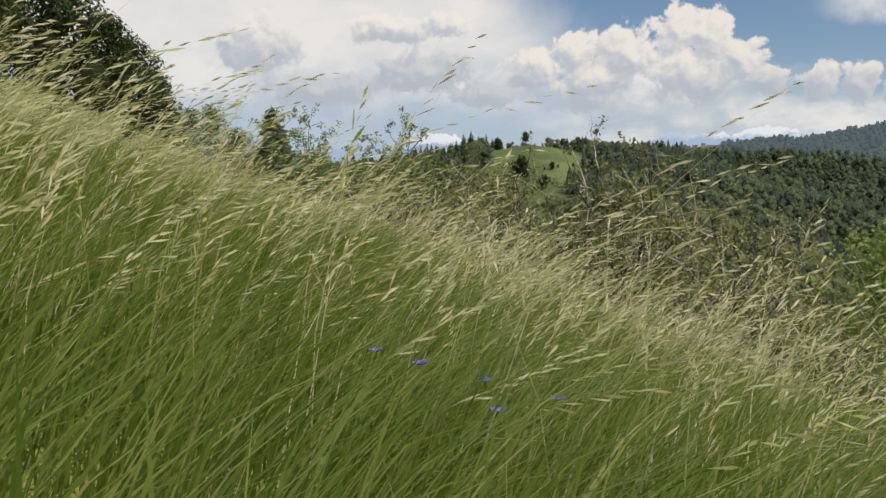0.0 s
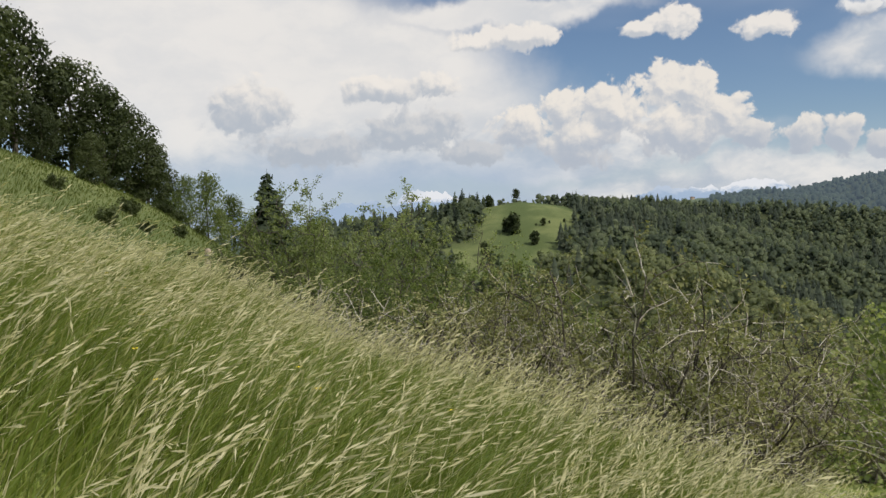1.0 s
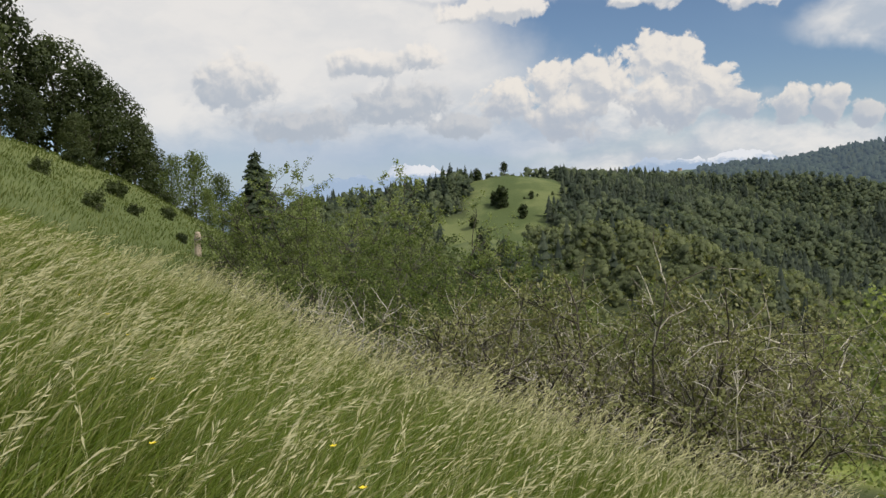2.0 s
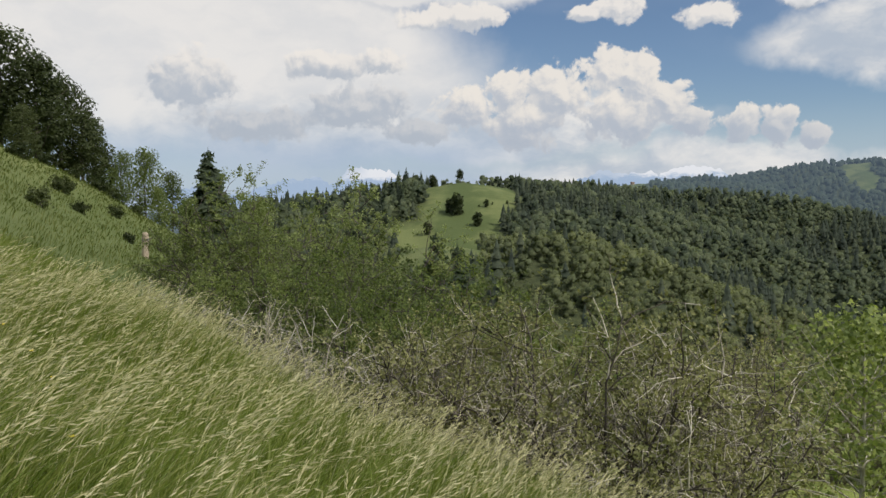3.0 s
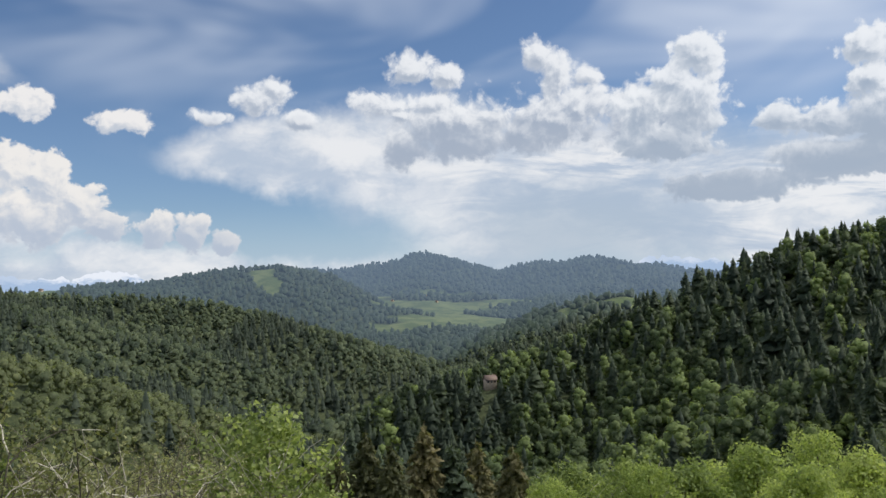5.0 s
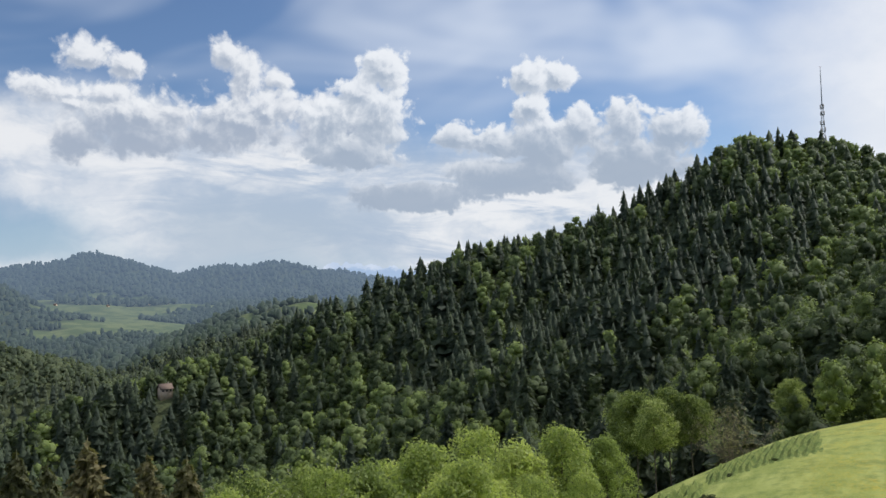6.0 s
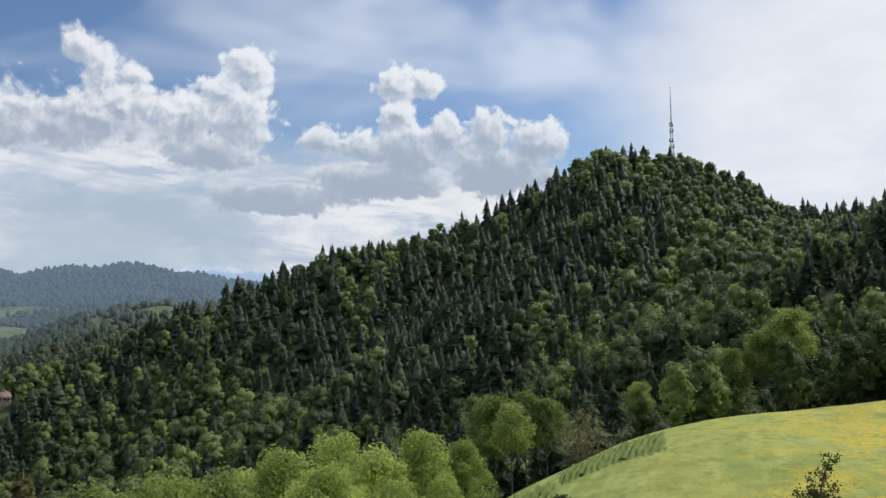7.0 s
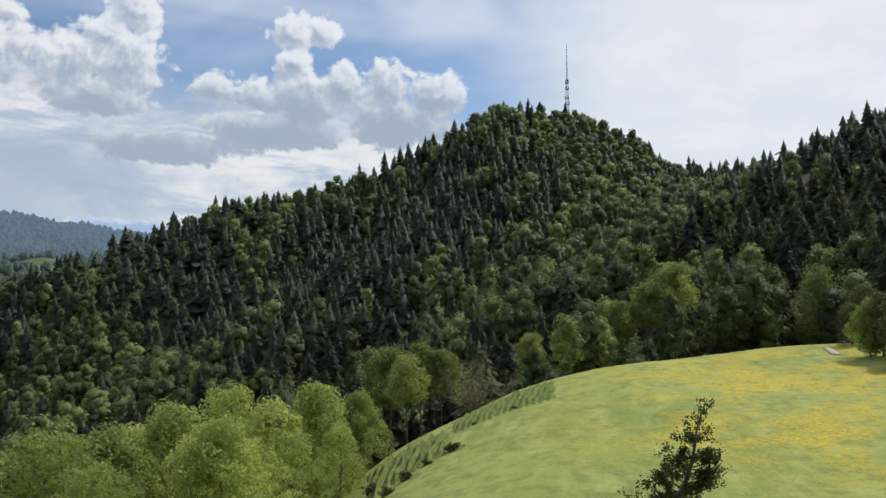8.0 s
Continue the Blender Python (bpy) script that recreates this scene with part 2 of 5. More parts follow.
M_SPRUCE = leafy("spruce_needles", (0.062, 0.084, 0.056), (0.092, 0.120, 0.074), (0.146, 0.180, 0.094), 0.46, mottle=0.25, grain=1.3)
M_BEECH = leafy("beech_leaves", (0.084, 0.112, 0.050), (0.135, 0.176, 0.070), (0.255, 0.315, 0.108), 0.46, mottle=0.2, grain=1.1)
M_SPRING = leafy("fresh_spring_leaves", (0.175, 0.225, 0.080), (0.305, 0.365, 0.125), (0.500, 0.540, 0.205), 0.54, mottle=0.45)
M_VALLEY = leafy("light_valley_leaves", (0.104, 0.128, 0.064), (0.172, 0.198, 0.096), (0.260, 0.286, 0.140), 0.46, mottle=0.2, grain=0.7)
M_PINE = leafy("ridge_needles", (0.056, 0.074, 0.054), (0.080, 0.102, 0.068), (0.118, 0.140, 0.086), 0.42, mottle=0.2, grain=0.8)
M_RIDGE = leafy("ridge_leaves", (0.064, 0.086, 0.052), (0.098, 0.126, 0.070), (0.165, 0.195, 0.106), 0.44, mottle=0.1, grain=0.5)
M_HAWTHORN = leafy("thorn_leaves", (0.130, 0.145, 0.050), (0.310, 0.310, 0.140), (0.720, 0.680, 0.450), 0.36)
M_DARKLEAF = leafy("dull_leaves", (0.036, 0.048, 0.020), (0.062, 0.080, 0.030), (0.112, 0.132, 0.054), 0.35)
M_BIRCH = leafy("birch_leaves", (0.078, 0.108, 0.036), (0.150, 0.195, 0.060), (0.320, 0.365, 0.140), 0.5, mottle=0.6)
M_GRASS = leafy("grass_blades", (0.122, 0.172, 0.032), (0.194, 0.248, 0.050), (0.335, 0.342, 0.128), 0.48, rough=0.45, spec=0.3)
M_DULLGRASS = leafy("slope_grass_blades", (0.075, 0.100, 0.022), (0.115, 0.145, 0.034), (0.190, 0.200, 0.070), 0.4)
M_SEED = leafy("seed_heads", (0.40, 0.37, 0.20), (0.56, 0.52, 0.31), (0.72, 0.67, 0.46), 0.40)
M_BROWN = leafy("old_spruce_needles", (0.080, 0.088, 0.044), (0.150, 0.150, 0.070), (0.270, 0.230, 0.120), 0.45)
M_AIRY = leafy("young_tree_leaves", (0.095, 0.130, 0.042), (0.205, 0.255, 0.085), (0.450, 0.490, 0.215), 0.5, mottle=0.65)
M_OLIVE = leafy("olive_leaves", (0.078, 0.104, 0.038), (0.155, 0.196, 0.066), (0.310, 0.350, 0.145), 0.44)


def with_haze_glow(n, shader, haze):
    """Haze put into a far surface: blue emission mixed over its own colour."""
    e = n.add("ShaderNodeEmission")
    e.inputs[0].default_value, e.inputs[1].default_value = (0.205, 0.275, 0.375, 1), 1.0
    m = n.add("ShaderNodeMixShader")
    n.link(haze, m.inputs[0]), n.link(shader, m.inputs[1]), n.link(e.outputs[0], m.inputs[2])
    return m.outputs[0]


def make_far_wood():
    m, n = material("far_wood")
    isl = n.add("ShaderNodeNewGeometry").outputs["Random Per Island"]
    tint = n.add("ShaderNodeAttribute", attribute_name="tint").outputs["Fac"]
    v = n.math("ADD", n.math("MULTIPLY", isl, 0.35), n.math("MULTIPLY", tint, 0.65))
    col = n.ramp(v, [(0.1, (0.020, 0.034, 0.020)), (0.55, (0.032, 0.050, 0.028)), (0.95, (0.058, 0.080, 0.038))])
    # blue haze is emitted by the trees themselves, more with distance
    haze = n.add("ShaderNodeAttribute", attribute_name="haze").outputs["Fac"]
    finish(n, with_haze_glow(n, surface(n, col, 0.7), haze))
    return m


M_FAR = make_far_wood()


def bark(name, a, b, scale=6.0):
    m, n = material(name)
    p = n.add("ShaderNodeTexCoord").outputs["Object"]
    v = n.noise(n.vec("MULTIPLY", p, (1, 1, 0.25)), scale, 6.0, 0.6)
    finish(n, surface(n, n.mix(n.step(v, 0.35, 0.65), a, b), 0.9, v, 0.6, 0.02))
    return m


M_BARK = bark("bark", (0.06, 0.050, 0.040), (0.16, 0.14, 0.115))


def make_twigs(name, *pale):
    """Each twig its own shade, from dark wet bark to pale sunbleached wood."""
    m, n = material(name)
    isl = n.add("ShaderNodeNewGeometry").outputs["Random Per Island"]
    v = n.noise(n.add("ShaderNodeTexCoord").outputs["Object"], 30.0, 4.0, 0.6)
    col = n.ramp(isl, [(0.25, pale[0]), (0.55, pale[1]), (0.90, pale[2])])
    finish(n, surface(n, n.mix(n.math("MULTIPLY", v, 0.3), col, (0.16, 0.15, 0.11)), 0.85))
    return m


M_TWIG = make_twigs("grey_twigs", (0.034, 0.027, 0.021), (0.175, 0.148, 0.110), (0.80, 0.74, 0.62))
M_BLEACHED = make_twigs("bleached_twigs", (0.14, 0.12, 0.095), (0.42, 0.38, 0.31), (0.76, 0.71, 0.60))
M_BEIGE = bark("beige_twigs", (0.12, 0.102, 0.070), (0.26, 0.23, 0.165), 16.0)
M_PALE = bark("pale_bark", (0.32, 0.29, 0.24), (0.60, 0.56, 0.48), 10.0)
M_WOOD = bark("weathered_wood", (0.30, 0.24, 0.17), (0.48, 0.40, 0.30), 14.0)


def make_ground():
    m, n = material("meadow_and_forest_floor")
    p = n.add("ShaderNodeNewGeometry").outputs["Position"]
    big = n.noise(p, 0.045, 4.0, 0.6)
    mid = n.noise(p, 0.5, 5.0, 0.65)
    fine = n.noise(p, 6.0, 6.0, 0.7)
    mow = n.noise(n.vec("MULTIPLY", p, (0.35, 1.4, 1.0)), 0.35, 5.0, 0.65)
    col = n.mix(n.step(big, 0.35, 0.65), (0.200, 0.240, 0.053), (0.300, 0.325, 0.085))
    col = n.mix(n.step(mow, 0.42, 0.70), col, (0.330, 0.350, 0.104))
    col = n.mix(n.math("MULTIPLY", n.step(mid, 0.45, 0.66), 0.7), col, (0.120, 0.165, 0.042))
    col = n.mix(n.math("MULTIPLY", n.step(fine, 0.42, 0.72), 0.6), col, (0.34, 0.38, 0.13))
    flower = n.add("ShaderNodeAttribute", attribute_name="flowers").outputs["Fac"]
    spots = n.math("MULTIPLY", n.step(n.noise(p, 2.2, 5.0, 0.8), 0.42, 0.62), n.step(n.noise(p, 0.12, 4.0, 0.65), 0.42, 0.58))
    col = n.mix(n.math("MULTIPLY", n.math("MULTIPLY", spots, flower), 1.0), col, (0.62, 0.42, 0.020))
    pasture = n.mix(n.step(n.noise(p, 0.02, 4.0, 0.6), 0.4, 0.62), (0.092, 0.120, 0.044), (0.158, 0.182, 0.070))
    col = n.mix(n.add("ShaderNodeAttribute", attribute_name="pasture").outputs["Fac"], col, pasture)
    wood = n.add("ShaderNodeAttribute", attribute_name="wood").outputs["Fac"]
    floor = n.mix(n.step(mid, 0.4, 0.6), (0.046, 0.058, 0.028), (0.076, 0.088, 0.040))
    col = n.mix(wood, col, floor)
    # far land also emits the painted blue haze over its own colours
    haze = n.add("ShaderNodeAttribute", attribute_name="haze").outputs["Fac"]
    finish(n, with_haze_glow(n, surface(n, col, 0.9, n.math("ADD", fine, n.math("MULTIPLY", mid, 2.0)), 0.7, 0.12, spec=0.1), haze))
    return m


M_GROUND = make_ground()


def make_bank():
    m, n = material("trodden_bank_grass")
    p = n.add("ShaderNodeNewGeometry").outputs["Position"]
    mid, fine = n.noise(p, 0.9, 5.0, 0.65), n.noise(p, 6.0, 6.0, 0.7)
    col = n.mix(n.step(mid, 0.38, 0.64), (0.100, 0.138, 0.034), (0.180, 0.215, 0.058))
    col = n.mix(n.math("MULTIPLY", n.step(fine, 0.5, 0.75), 0.6), col, (0.075, 0.085, 0.034))
    finish(n, surface(n, col, 0.9, fine, 0.7, 0.12, spec=0.1))
    return m


M_BANK = make_bank()

# ---- the lie of the land ----
EYE = 1.65
PROFILE = {}
RADII = np.array([0, 6, 9, 12, 25, 45, 70, 100, 125, 150, 220.0])


def profile(az, *heights):
    """Heights above the standing place along one bearing, at RADII."""
    PROFILE[az] = np.array((0.0, *heights))


profile(-170, 0.5, 0.7, 1.0, 2.0, 3.5, 6, 9, 11, 14, 20)
profile(-130, 1.6, 2.4, 3.2, 6.5, 11, 17, 24, 29, 34, 45)
profile(-90, 2.2, 3.3, 4.4, 9, 16, 25, 34, 41, 48, 62)
profile(-60, 1.6, 2.4, 3.2, 6.5, 11.5, 18, 26, 32, 38, 50)
profile(-40, 1.1, 1.7, 2.2, 4.2, 8.0, 13.0, 18, 21, 24, 30)
profile(-24, 0.50, 0.72, 0.85, 1.3, 3.4, 6.7, 6.6, 5, 4, 0)
profile(-14, 0.15, 0.15, -0.1, -1.1, -1.2, 0.1, -0.6, -2, -4, -9)
profile(-19, 0.32, 0.42, 0.35, 0.1, 1.0, 4.0, 3.4, 2, 0, -5)
profile(-6, -0.15, -0.6, -1.3, -3.6, -5.0, -6.5, -8.0, -10, -13, -20)
profile(4, -0.5, -1.3, -2.3, -5.5, -9.5, -13, -17, -21, -26, -36)
profile(15, -0.95, -1.9, -3.1, -7.3, -12.4, -18.5, -26, -33, -40, -56)
profile(30, -1.45, -2.6, -3.9, -8.3, -12.3, -20.5, -33, -43, -53, -70)
profile(50, -1.85, -3.1, -4.6, -9.2, -15.5, -25, -37, -47, -57, -72)
profile(68, -2.1, -3.3, -4.6, -9.5, -16, -24, -33, -41, -49, -60)
profile(78, -2.15, -3.4, -4.6, -9.5, -14.8, -18.4, -21.2, -29, -40, -50)
profile(85, -2.2, -3.4, -4.6, -9.5, -13.8, -15.7, -16.8, -19.9, -30, -42)
profile(92, -2.2, -3.4, -4.6, -9.4, -13.5, -14.9, -14.9, -15.6, -21, -38)
profile(100, -2.2, -3.3, -4.5, -9.2, -13.3, -14.6, -14.8, -14.8, -15.6, -28)
profile(110, -2.1, -3.2, -4.3, -9.0, -13, -14, -13.8, -13.2, -12.6, -18)
profile(128, -1.7, -2.6, -3.5, -7.5, -11.5, -12.5, -11, -8, -4, 6)
profile(155, -0.6, -1.0, -1.3, -3, -5, -5.5, -4, -1, 3, 12)


def hermite(x, xs, ys):
    """Smooth curve through the points; ys may carry further axes."""
    xs = np.asarray(xs, float)
    d = np.diff(ys, axis=0) / np.diff(xs).reshape((-1,) + (1,) * (ys.ndim - 1))
    s = np.concatenate([d[:1], (d[1:] + d[:-1]) / 2, d[-1:]])
    i = np.clip(np.searchsorted(xs, x) - 1, 0, len(xs) - 2)
    h = xs[i + 1] - xs[i]
    t = np.clip((x - xs[i]) / h, 0, 1)
    if ys.ndim > 1:
        h, t = h[..., None], t[..., None]
    return (ys[i] * (2 * t**3 - 3 * t**2 + 1) + s[i] * h * (t**3 - 2 * t**2 + t)
            + ys[i + 1] * (3 * t**2 - 2 * t**3) + s[i + 1] * h * (t**3 - t**2))


_az = sorted(PROFILE)
_AZS = np.array([_az[-2] - 360, _az[-1] - 360, *_az, _az[0] + 360, _az[1] + 360], float)
_TAB = np.array([PROFILE[_az[-2]], PROFILE[_az[-1]], *[PROFILE[a] for a in _az], PROFILE[_az[0]], PROFILE[_az[1]]])


def near_height(az, r):
    rows = hermite(az, _AZS, _TAB)
    i = np.clip(np.searchsorted(RADII, r) - 1, 0, len(RADII) - 2)
    x0, x1 = RADII[i], RADII[i + 1]
    k = np.arange(len(az))
    y0, y1 = rows[k, i], rows[k, i + 1]
    d = np.diff(rows, axis=1) / np.diff(RADII)
    s = np.concatenate([d[:, :1], (d[:, 1:] + d[:, :-1]) / 2, d[:, -1:]], 1)
    t = np.clip((r - x0) / (x1 - x0), 0, 1)
    h = x1 - x0
    return (y0 * (2 * t**3 - 3 * t**2 + 1) + s[k, i] * h * (t**3 - 2 * t**2 + t)
            + y1 * (3 * t**2 - 2 * t**3) + s[k, i + 1] * h * (t**3 - t**2))


# crest lines: bearing, distance, height; then the steepness of the sides and the roundness of the top
RIDGES = [
    ([(36, 480, -104), (39, 500, -80), (43, 530, -62), (47, 550, -54), (52, 580, -40), (55, 592, -24), (57, 600, -13), (61, 610, 0), (65, 610, 13)], 0.38, 25),
    ([(65, 610, 13), (68.5, 610, 26), (72.5, 615, 37), (76, 625, 49), (80, 635, 69), (83.4, 640, 91), (86.4, 645, 90), (88.5, 645, 88), (90.2, 640, 85), (92.4, 630, 70), (95.6, 620, 44), (99, 600, 38)], 0.40, 12),
    ([(98, 560, 37), (102.5, 500, 37), (105.4, 470, 45), (107.5, 455, 50), (112, 430, 61), (125, 420, 79), (150, 420, 84), (200, 500, 94), (270, 500, 134), (295, 450, 94)], 0.44, 25),
    ([(-14, 650, -25), (-10, 700, -12), (-4, 800, 4), (0, 830, 10), (3, 840, 18), (5.8, 850, 23), (8, 870, 18), (11, 1000, 14), (14, 1150, 20), (16, 1180, 14), (18, 1180, 12),
      (22, 1150, 7)], 0.28, 20),
    ([(22, 1150, 7), (25.5, 1100, -3), (29, 1050, -16), (33, 950, -34), (37, 860, -60), (40, 800, -84)], 0.32, 25),
    ([(4, 560, -24), (8, 450, -28), (12, 410, -22), (16, 385, -30), (20, 370, -40), (25, 340, -54), (29, 310, -68)], 0.34, 20),
    ([(10, 2000, 10), (16.6, 2000, 36), (20, 2100, 54), (26, 2250, 72), (29, 2280, 84), (31.4, 2300, 98), (33, 2300, 88), (35, 2300, 66), (38.0, 2300, 5), (41, 2300, -70)], 0.30, 30),
    ([(26, 3500, 100), (35, 3500, 124), (37, 3500, 140), (39, 3500, 154), (40.8, 3500, 176), (42.9, 3500, 160), (45, 3520, 126), (46.6, 3550, 100), (48, 3500, 124), (49.2, 3500, 136), (51, 3500, 130), (52.6, 3500, 150), (54, 3550, 132), (55.2, 3580, 108),
      (57, 3600, 110), (59.4, 3600, 74), (64, 3700, 55), (75, 3700, 60)], 0.26, 20),
    ([(36, 2750, 16), (42, 2700, 4), (47, 2650, -14), (52, 2700, -10)], 0.10, 150),
    ([(46, 1550, -70), (48, 1530, -52), (50.3, 1510, -28), (52.5, 1480, -12), (54.4, 1460, 0), (57, 1450, -8), (62, 1400, -20), (70, 1400, 0)], 0.28, 30),
]


def xy(az, r):
    return np.sin(np.radians(az)) * r, np.cos(np.radians(az)) * r


def height(x, y):
    """Height of the land at x, y (arrays)."""
    x, y = np.atleast_1d(np.asarray(x, float)), np.atleast_1d(np.asarray(y, float))
    r, az = np.hypot(x, y), np.degrees(np.arctan2(x, y))
    along = np.clip(x * math.sin(radians(42)) + y * math.cos(radians(42)), 0, 4000)
    across = np.abs(x * math.cos(radians(42)) - y * math.sin(radians(42)))
    floor = -72 - 62 * np.clip(along / 900, 0, 1) + 75 * np.clip((along - 1300) / 1700, 0, 1) + 0.05 * np.minimum(across, 900)
    total = np.exp(np.clip(floor / 6, -80, 80))
    for pts, steep, top in RIDGES:
        best = np.full(x.shape, -1e9)
        P3 = [(*xy(a, d), z) for a, d, z in pts]
        for (x0, y0, z0), (x1, y1, z1) in zip(P3[:-1], P3[1:]):
            dx, dy = x1 - x0, y1 - y0
            u = ((x - x0) * dx + (y - y0) * dy) / (dx * dx + dy * dy)
            t = np.clip(u, 0, 1)
            d = np.hypot(np.hypot(x - x0 - u * dx, y - y0 - u * dy), 2.6 * (u - t) * math.hypot(dx, dy))
            best = np.maximum(best, z0 + t * (z1 - z0) - steep * (np.sqrt(d * d + top * top) - top))
        total = total + np.exp(np.clip(best / 6, -80, 80))
    far = 6 * np.log(total)
    w = np.clip((r - 140) / 100, 0, 1)
    w = w * w * (3 - 2 * w)
    rough = np.clip((r - 900) / 900, 0, 1)
    spurs = np.abs(np.sin(x * 0.0060 + 1.9 * np.sin(y * 0.0031))) + 0.5 * np.abs(np.sin((x + 0.4 * y) * 0.013 + 2.0 * np.sin(y * 0.006)))
    far = far - rough * 15 * spurs + rough * 9
    far = far + w * 2.5 * np.sin(x * 0.021 + 1.3 * np.sin(y * 0.013)) * np.sin(y * 0.018)
    return near_height(az, np.minimum(r, 219.9)) * (1 - w) + far * w


def polar_in(az, r, a0, a1, r0, r1):
    return (az > a0) & (az < a1) & (r > r0) & (r < r1)


def wooded(x, y):
    """1 where woods stand, 0 on meadows (arrays)."""
    r, az = np.hypot(x, y), np.degrees(np.arctan2(x, y))
    w = np.sin(x * 0.03) + np.sin(y * 0.037 + 1) + np.sin((x + y) * 0.019)
    a = az + w * 0.25
    edge = np.interp(az, [-40, -10, 20, 36, 60, 76, 80, 85, 88, 92, 97, 102, 108, 118, 130], [120, 240, 200, 150, 120, 132, 134, 130, 122, 124, 140, 158, 160, 150, 170])
    wood = (r > edge + w).astype(float)
    wood[polar_in(a, r, 3.3, 9.0, 600, 880)] = 0
    wood[polar_in(a, r, 1.3, 7.4, 400, 730)] = 0
    wood[polar_in(a, r, -2.6, -0.2, 420, 520)] = 0
    wood[polar_in(a, r, 15.8, 18.2, 1900, 2150)] = 0
    wood[polar_in(a, r, 30.2, 31.8, 2050, 2260)] = 0
    wood[polar_in(a, r, 37.8, 48.8, 1800, 2900) & (np.sin(x * 0.013 + 1) + np.sin(y * 0.017 + 0.006 * x) + 0.6 * np.sin((x + y) * 0.031) > -0.7)] = 0
    wood[polar_in(a, r, 50.5, 56.5, 1380, 1500) & (np.sin(x * 0.03) + np.sin(y * 0.04) > -0.2)] = 0
    wood[polar_in(a, r, 57.0, 58.5, 560, 640)] = 0
    return wood


# share of painted haze glow, growing with distance past 1250 m
def haze_at(r):
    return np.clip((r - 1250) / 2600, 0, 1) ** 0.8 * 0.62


def mesh_of(name, V, F, mat, tint=None, smooth=False):
    """A mesh from arrays of corners and triangles."""
    V, F = np.ascontiguousarray(V, np.float32), np.ascontiguousarray(F, np.int32)
    me = bpy.data.meshes.new(name)
    me.vertices.add(len(V))
    me.vertices.foreach_set("co", V.ravel())
    me.loops.add(F.size)
    me.loops.foreach_set("vertex_index", F.ravel())
    k = F.shape[1]
    me.polygons.add(len(F))
    me.polygons.foreach_set("loop_start", np.arange(0, F.size, k, dtype=np.int32))
    if tint is not None:
        me.attributes.new("tint", "FLOAT", "POINT").data.foreach_set("value", np.ascontiguousarray(tint, np.float32))
    if smooth:
        me.polygons.foreach_set("use_smooth", np.ones(len(F), bool))
    me.update(calc_edges=True)
    me.materials.append(mat)
    return me


def build_ground():
    az = np.concatenate([np.arange(-36, 112, 0.4), np.arange(112, 324, 4.0)])
    rr = [0.0]
    r = 0.5
    while r < 4800:
        rr.append(r)
        r += min(r * 0.042, 24.0) if r < 3900 else 110.0
    rr = np.array(rr + [4900.0])
    A, R = np.meshgrid(az, rr)
    x, y = xy(A.ravel(), R.ravel())
    a2 = np.degrees(np.arctan2(x, y))
    z = height(x, y)
    n, m = len(az), len(rr)
    i, j = np.meshgrid(np.arange(m - 1), np.arange(n), indexing="ij")
    i, j = i.ravel(), j.ravel()
    jn = (j + 1) % n
    F = np.stack([i * n + j, i * n + jn, (i + 1) * n + jn, (i + 1) * n + j], 1)[:, ::-1]
    me = mesh_of("ground", np.stack([x, y, z], 1), F, M_GROUND)
    r2 = np.hypot(x, y)
    litter = np.clip((r2 - 8.5) / 3, 0, 1) * np.clip((37 - r2) / 3, 0, 1) * np.clip((a2 + 12) / 4, 0, 1) * np.clip((36 - a2) / 4, 0, 1) * 0.9
    me.attributes.new("wood", "FLOAT", "POINT").data.foreach_set("value", np.maximum(wooded(x, y), litter).astype(np.float32))
    fl = np.clip(1.2 - np.abs(a2 - 104) / 16, 0, 1) * np.clip((r2 - 55) / 20, 0, 1) * np.clip((150 - r2) / 20, 0, 1)
    me.attributes.new("flowers", "FLOAT", "POINT").data.foreach_set("value", fl.astype(np.float32))
    me.attributes.new("pasture", "FLOAT", "POINT").data.foreach_set("value", np.maximum(np.clip((r2 - 250) / 150, 0, 1), np.clip((r2 - 12) / 6, 0, 0.85) * (a2 < 20) * (a2 > -100)).astype(np.float32))
    me.attributes.new("haze", "FLOAT", "POINT").data.foreach_set("value", haze_at(r2).astype(np.float32))
    me.polygons.foreach_set("use_smooth", np.ones(len(me.polygons), bool))
    return tagged(new("ground", me), "rolling green meadow and forest floor reaching the horizon", "ground", kind="structure")


build_ground()

# ---- plants ----
rng = np.random.default_rng(7)


class Soup:
    """Gathers corners and triangles of many small pieces."""

    def __init__(self):
        self.V, self.F, self.n = [], [], 0

    def put(self, V, F):
        self.V.append(V), self.F.append(F + self.n)
        self.n += len(V)

    def arrays(self):
        return np.concatenate(self.V), np.concatenate(self.F)


def leaves(points, normals, size, rg, aspect=1.6, droop=0.0, ruffle=0.6):
    """One small bent diamond (two triangles) for each point, facing roughly its normal."""
    n = len(points)
    nrm = normals + rg.normal(0, ruffle, (n, 3))
    nrm /= np.linalg.norm(nrm, axis=1)[:, None] + 1e-9
    t = rg.normal(0, 1, (n, 3))
    t[:, 2] -= droop
    t -= nrm * (t * nrm).sum(1)[:, None]
    t /= np.linalg.norm(t, axis=1)[:, None] + 1e-9
    b = np.cross(nrm, t)
    s = size * rg.uniform(0.6, 1.35, n)[:, None]
    L, Wd = t * s * aspect * 0.5, b * s * 0.5
    up = nrm * s * 0.15
    V = np.stack([points - L, points + Wd + up, points + L, points - Wd + up], 1).reshape(-1, 3)
    k = np.arange(n)[:, None] * 4
    F = np.concatenate([k + [0, 2, 1], k + [0, 3, 2]], 1).reshape(-1, 3)
    return V, F


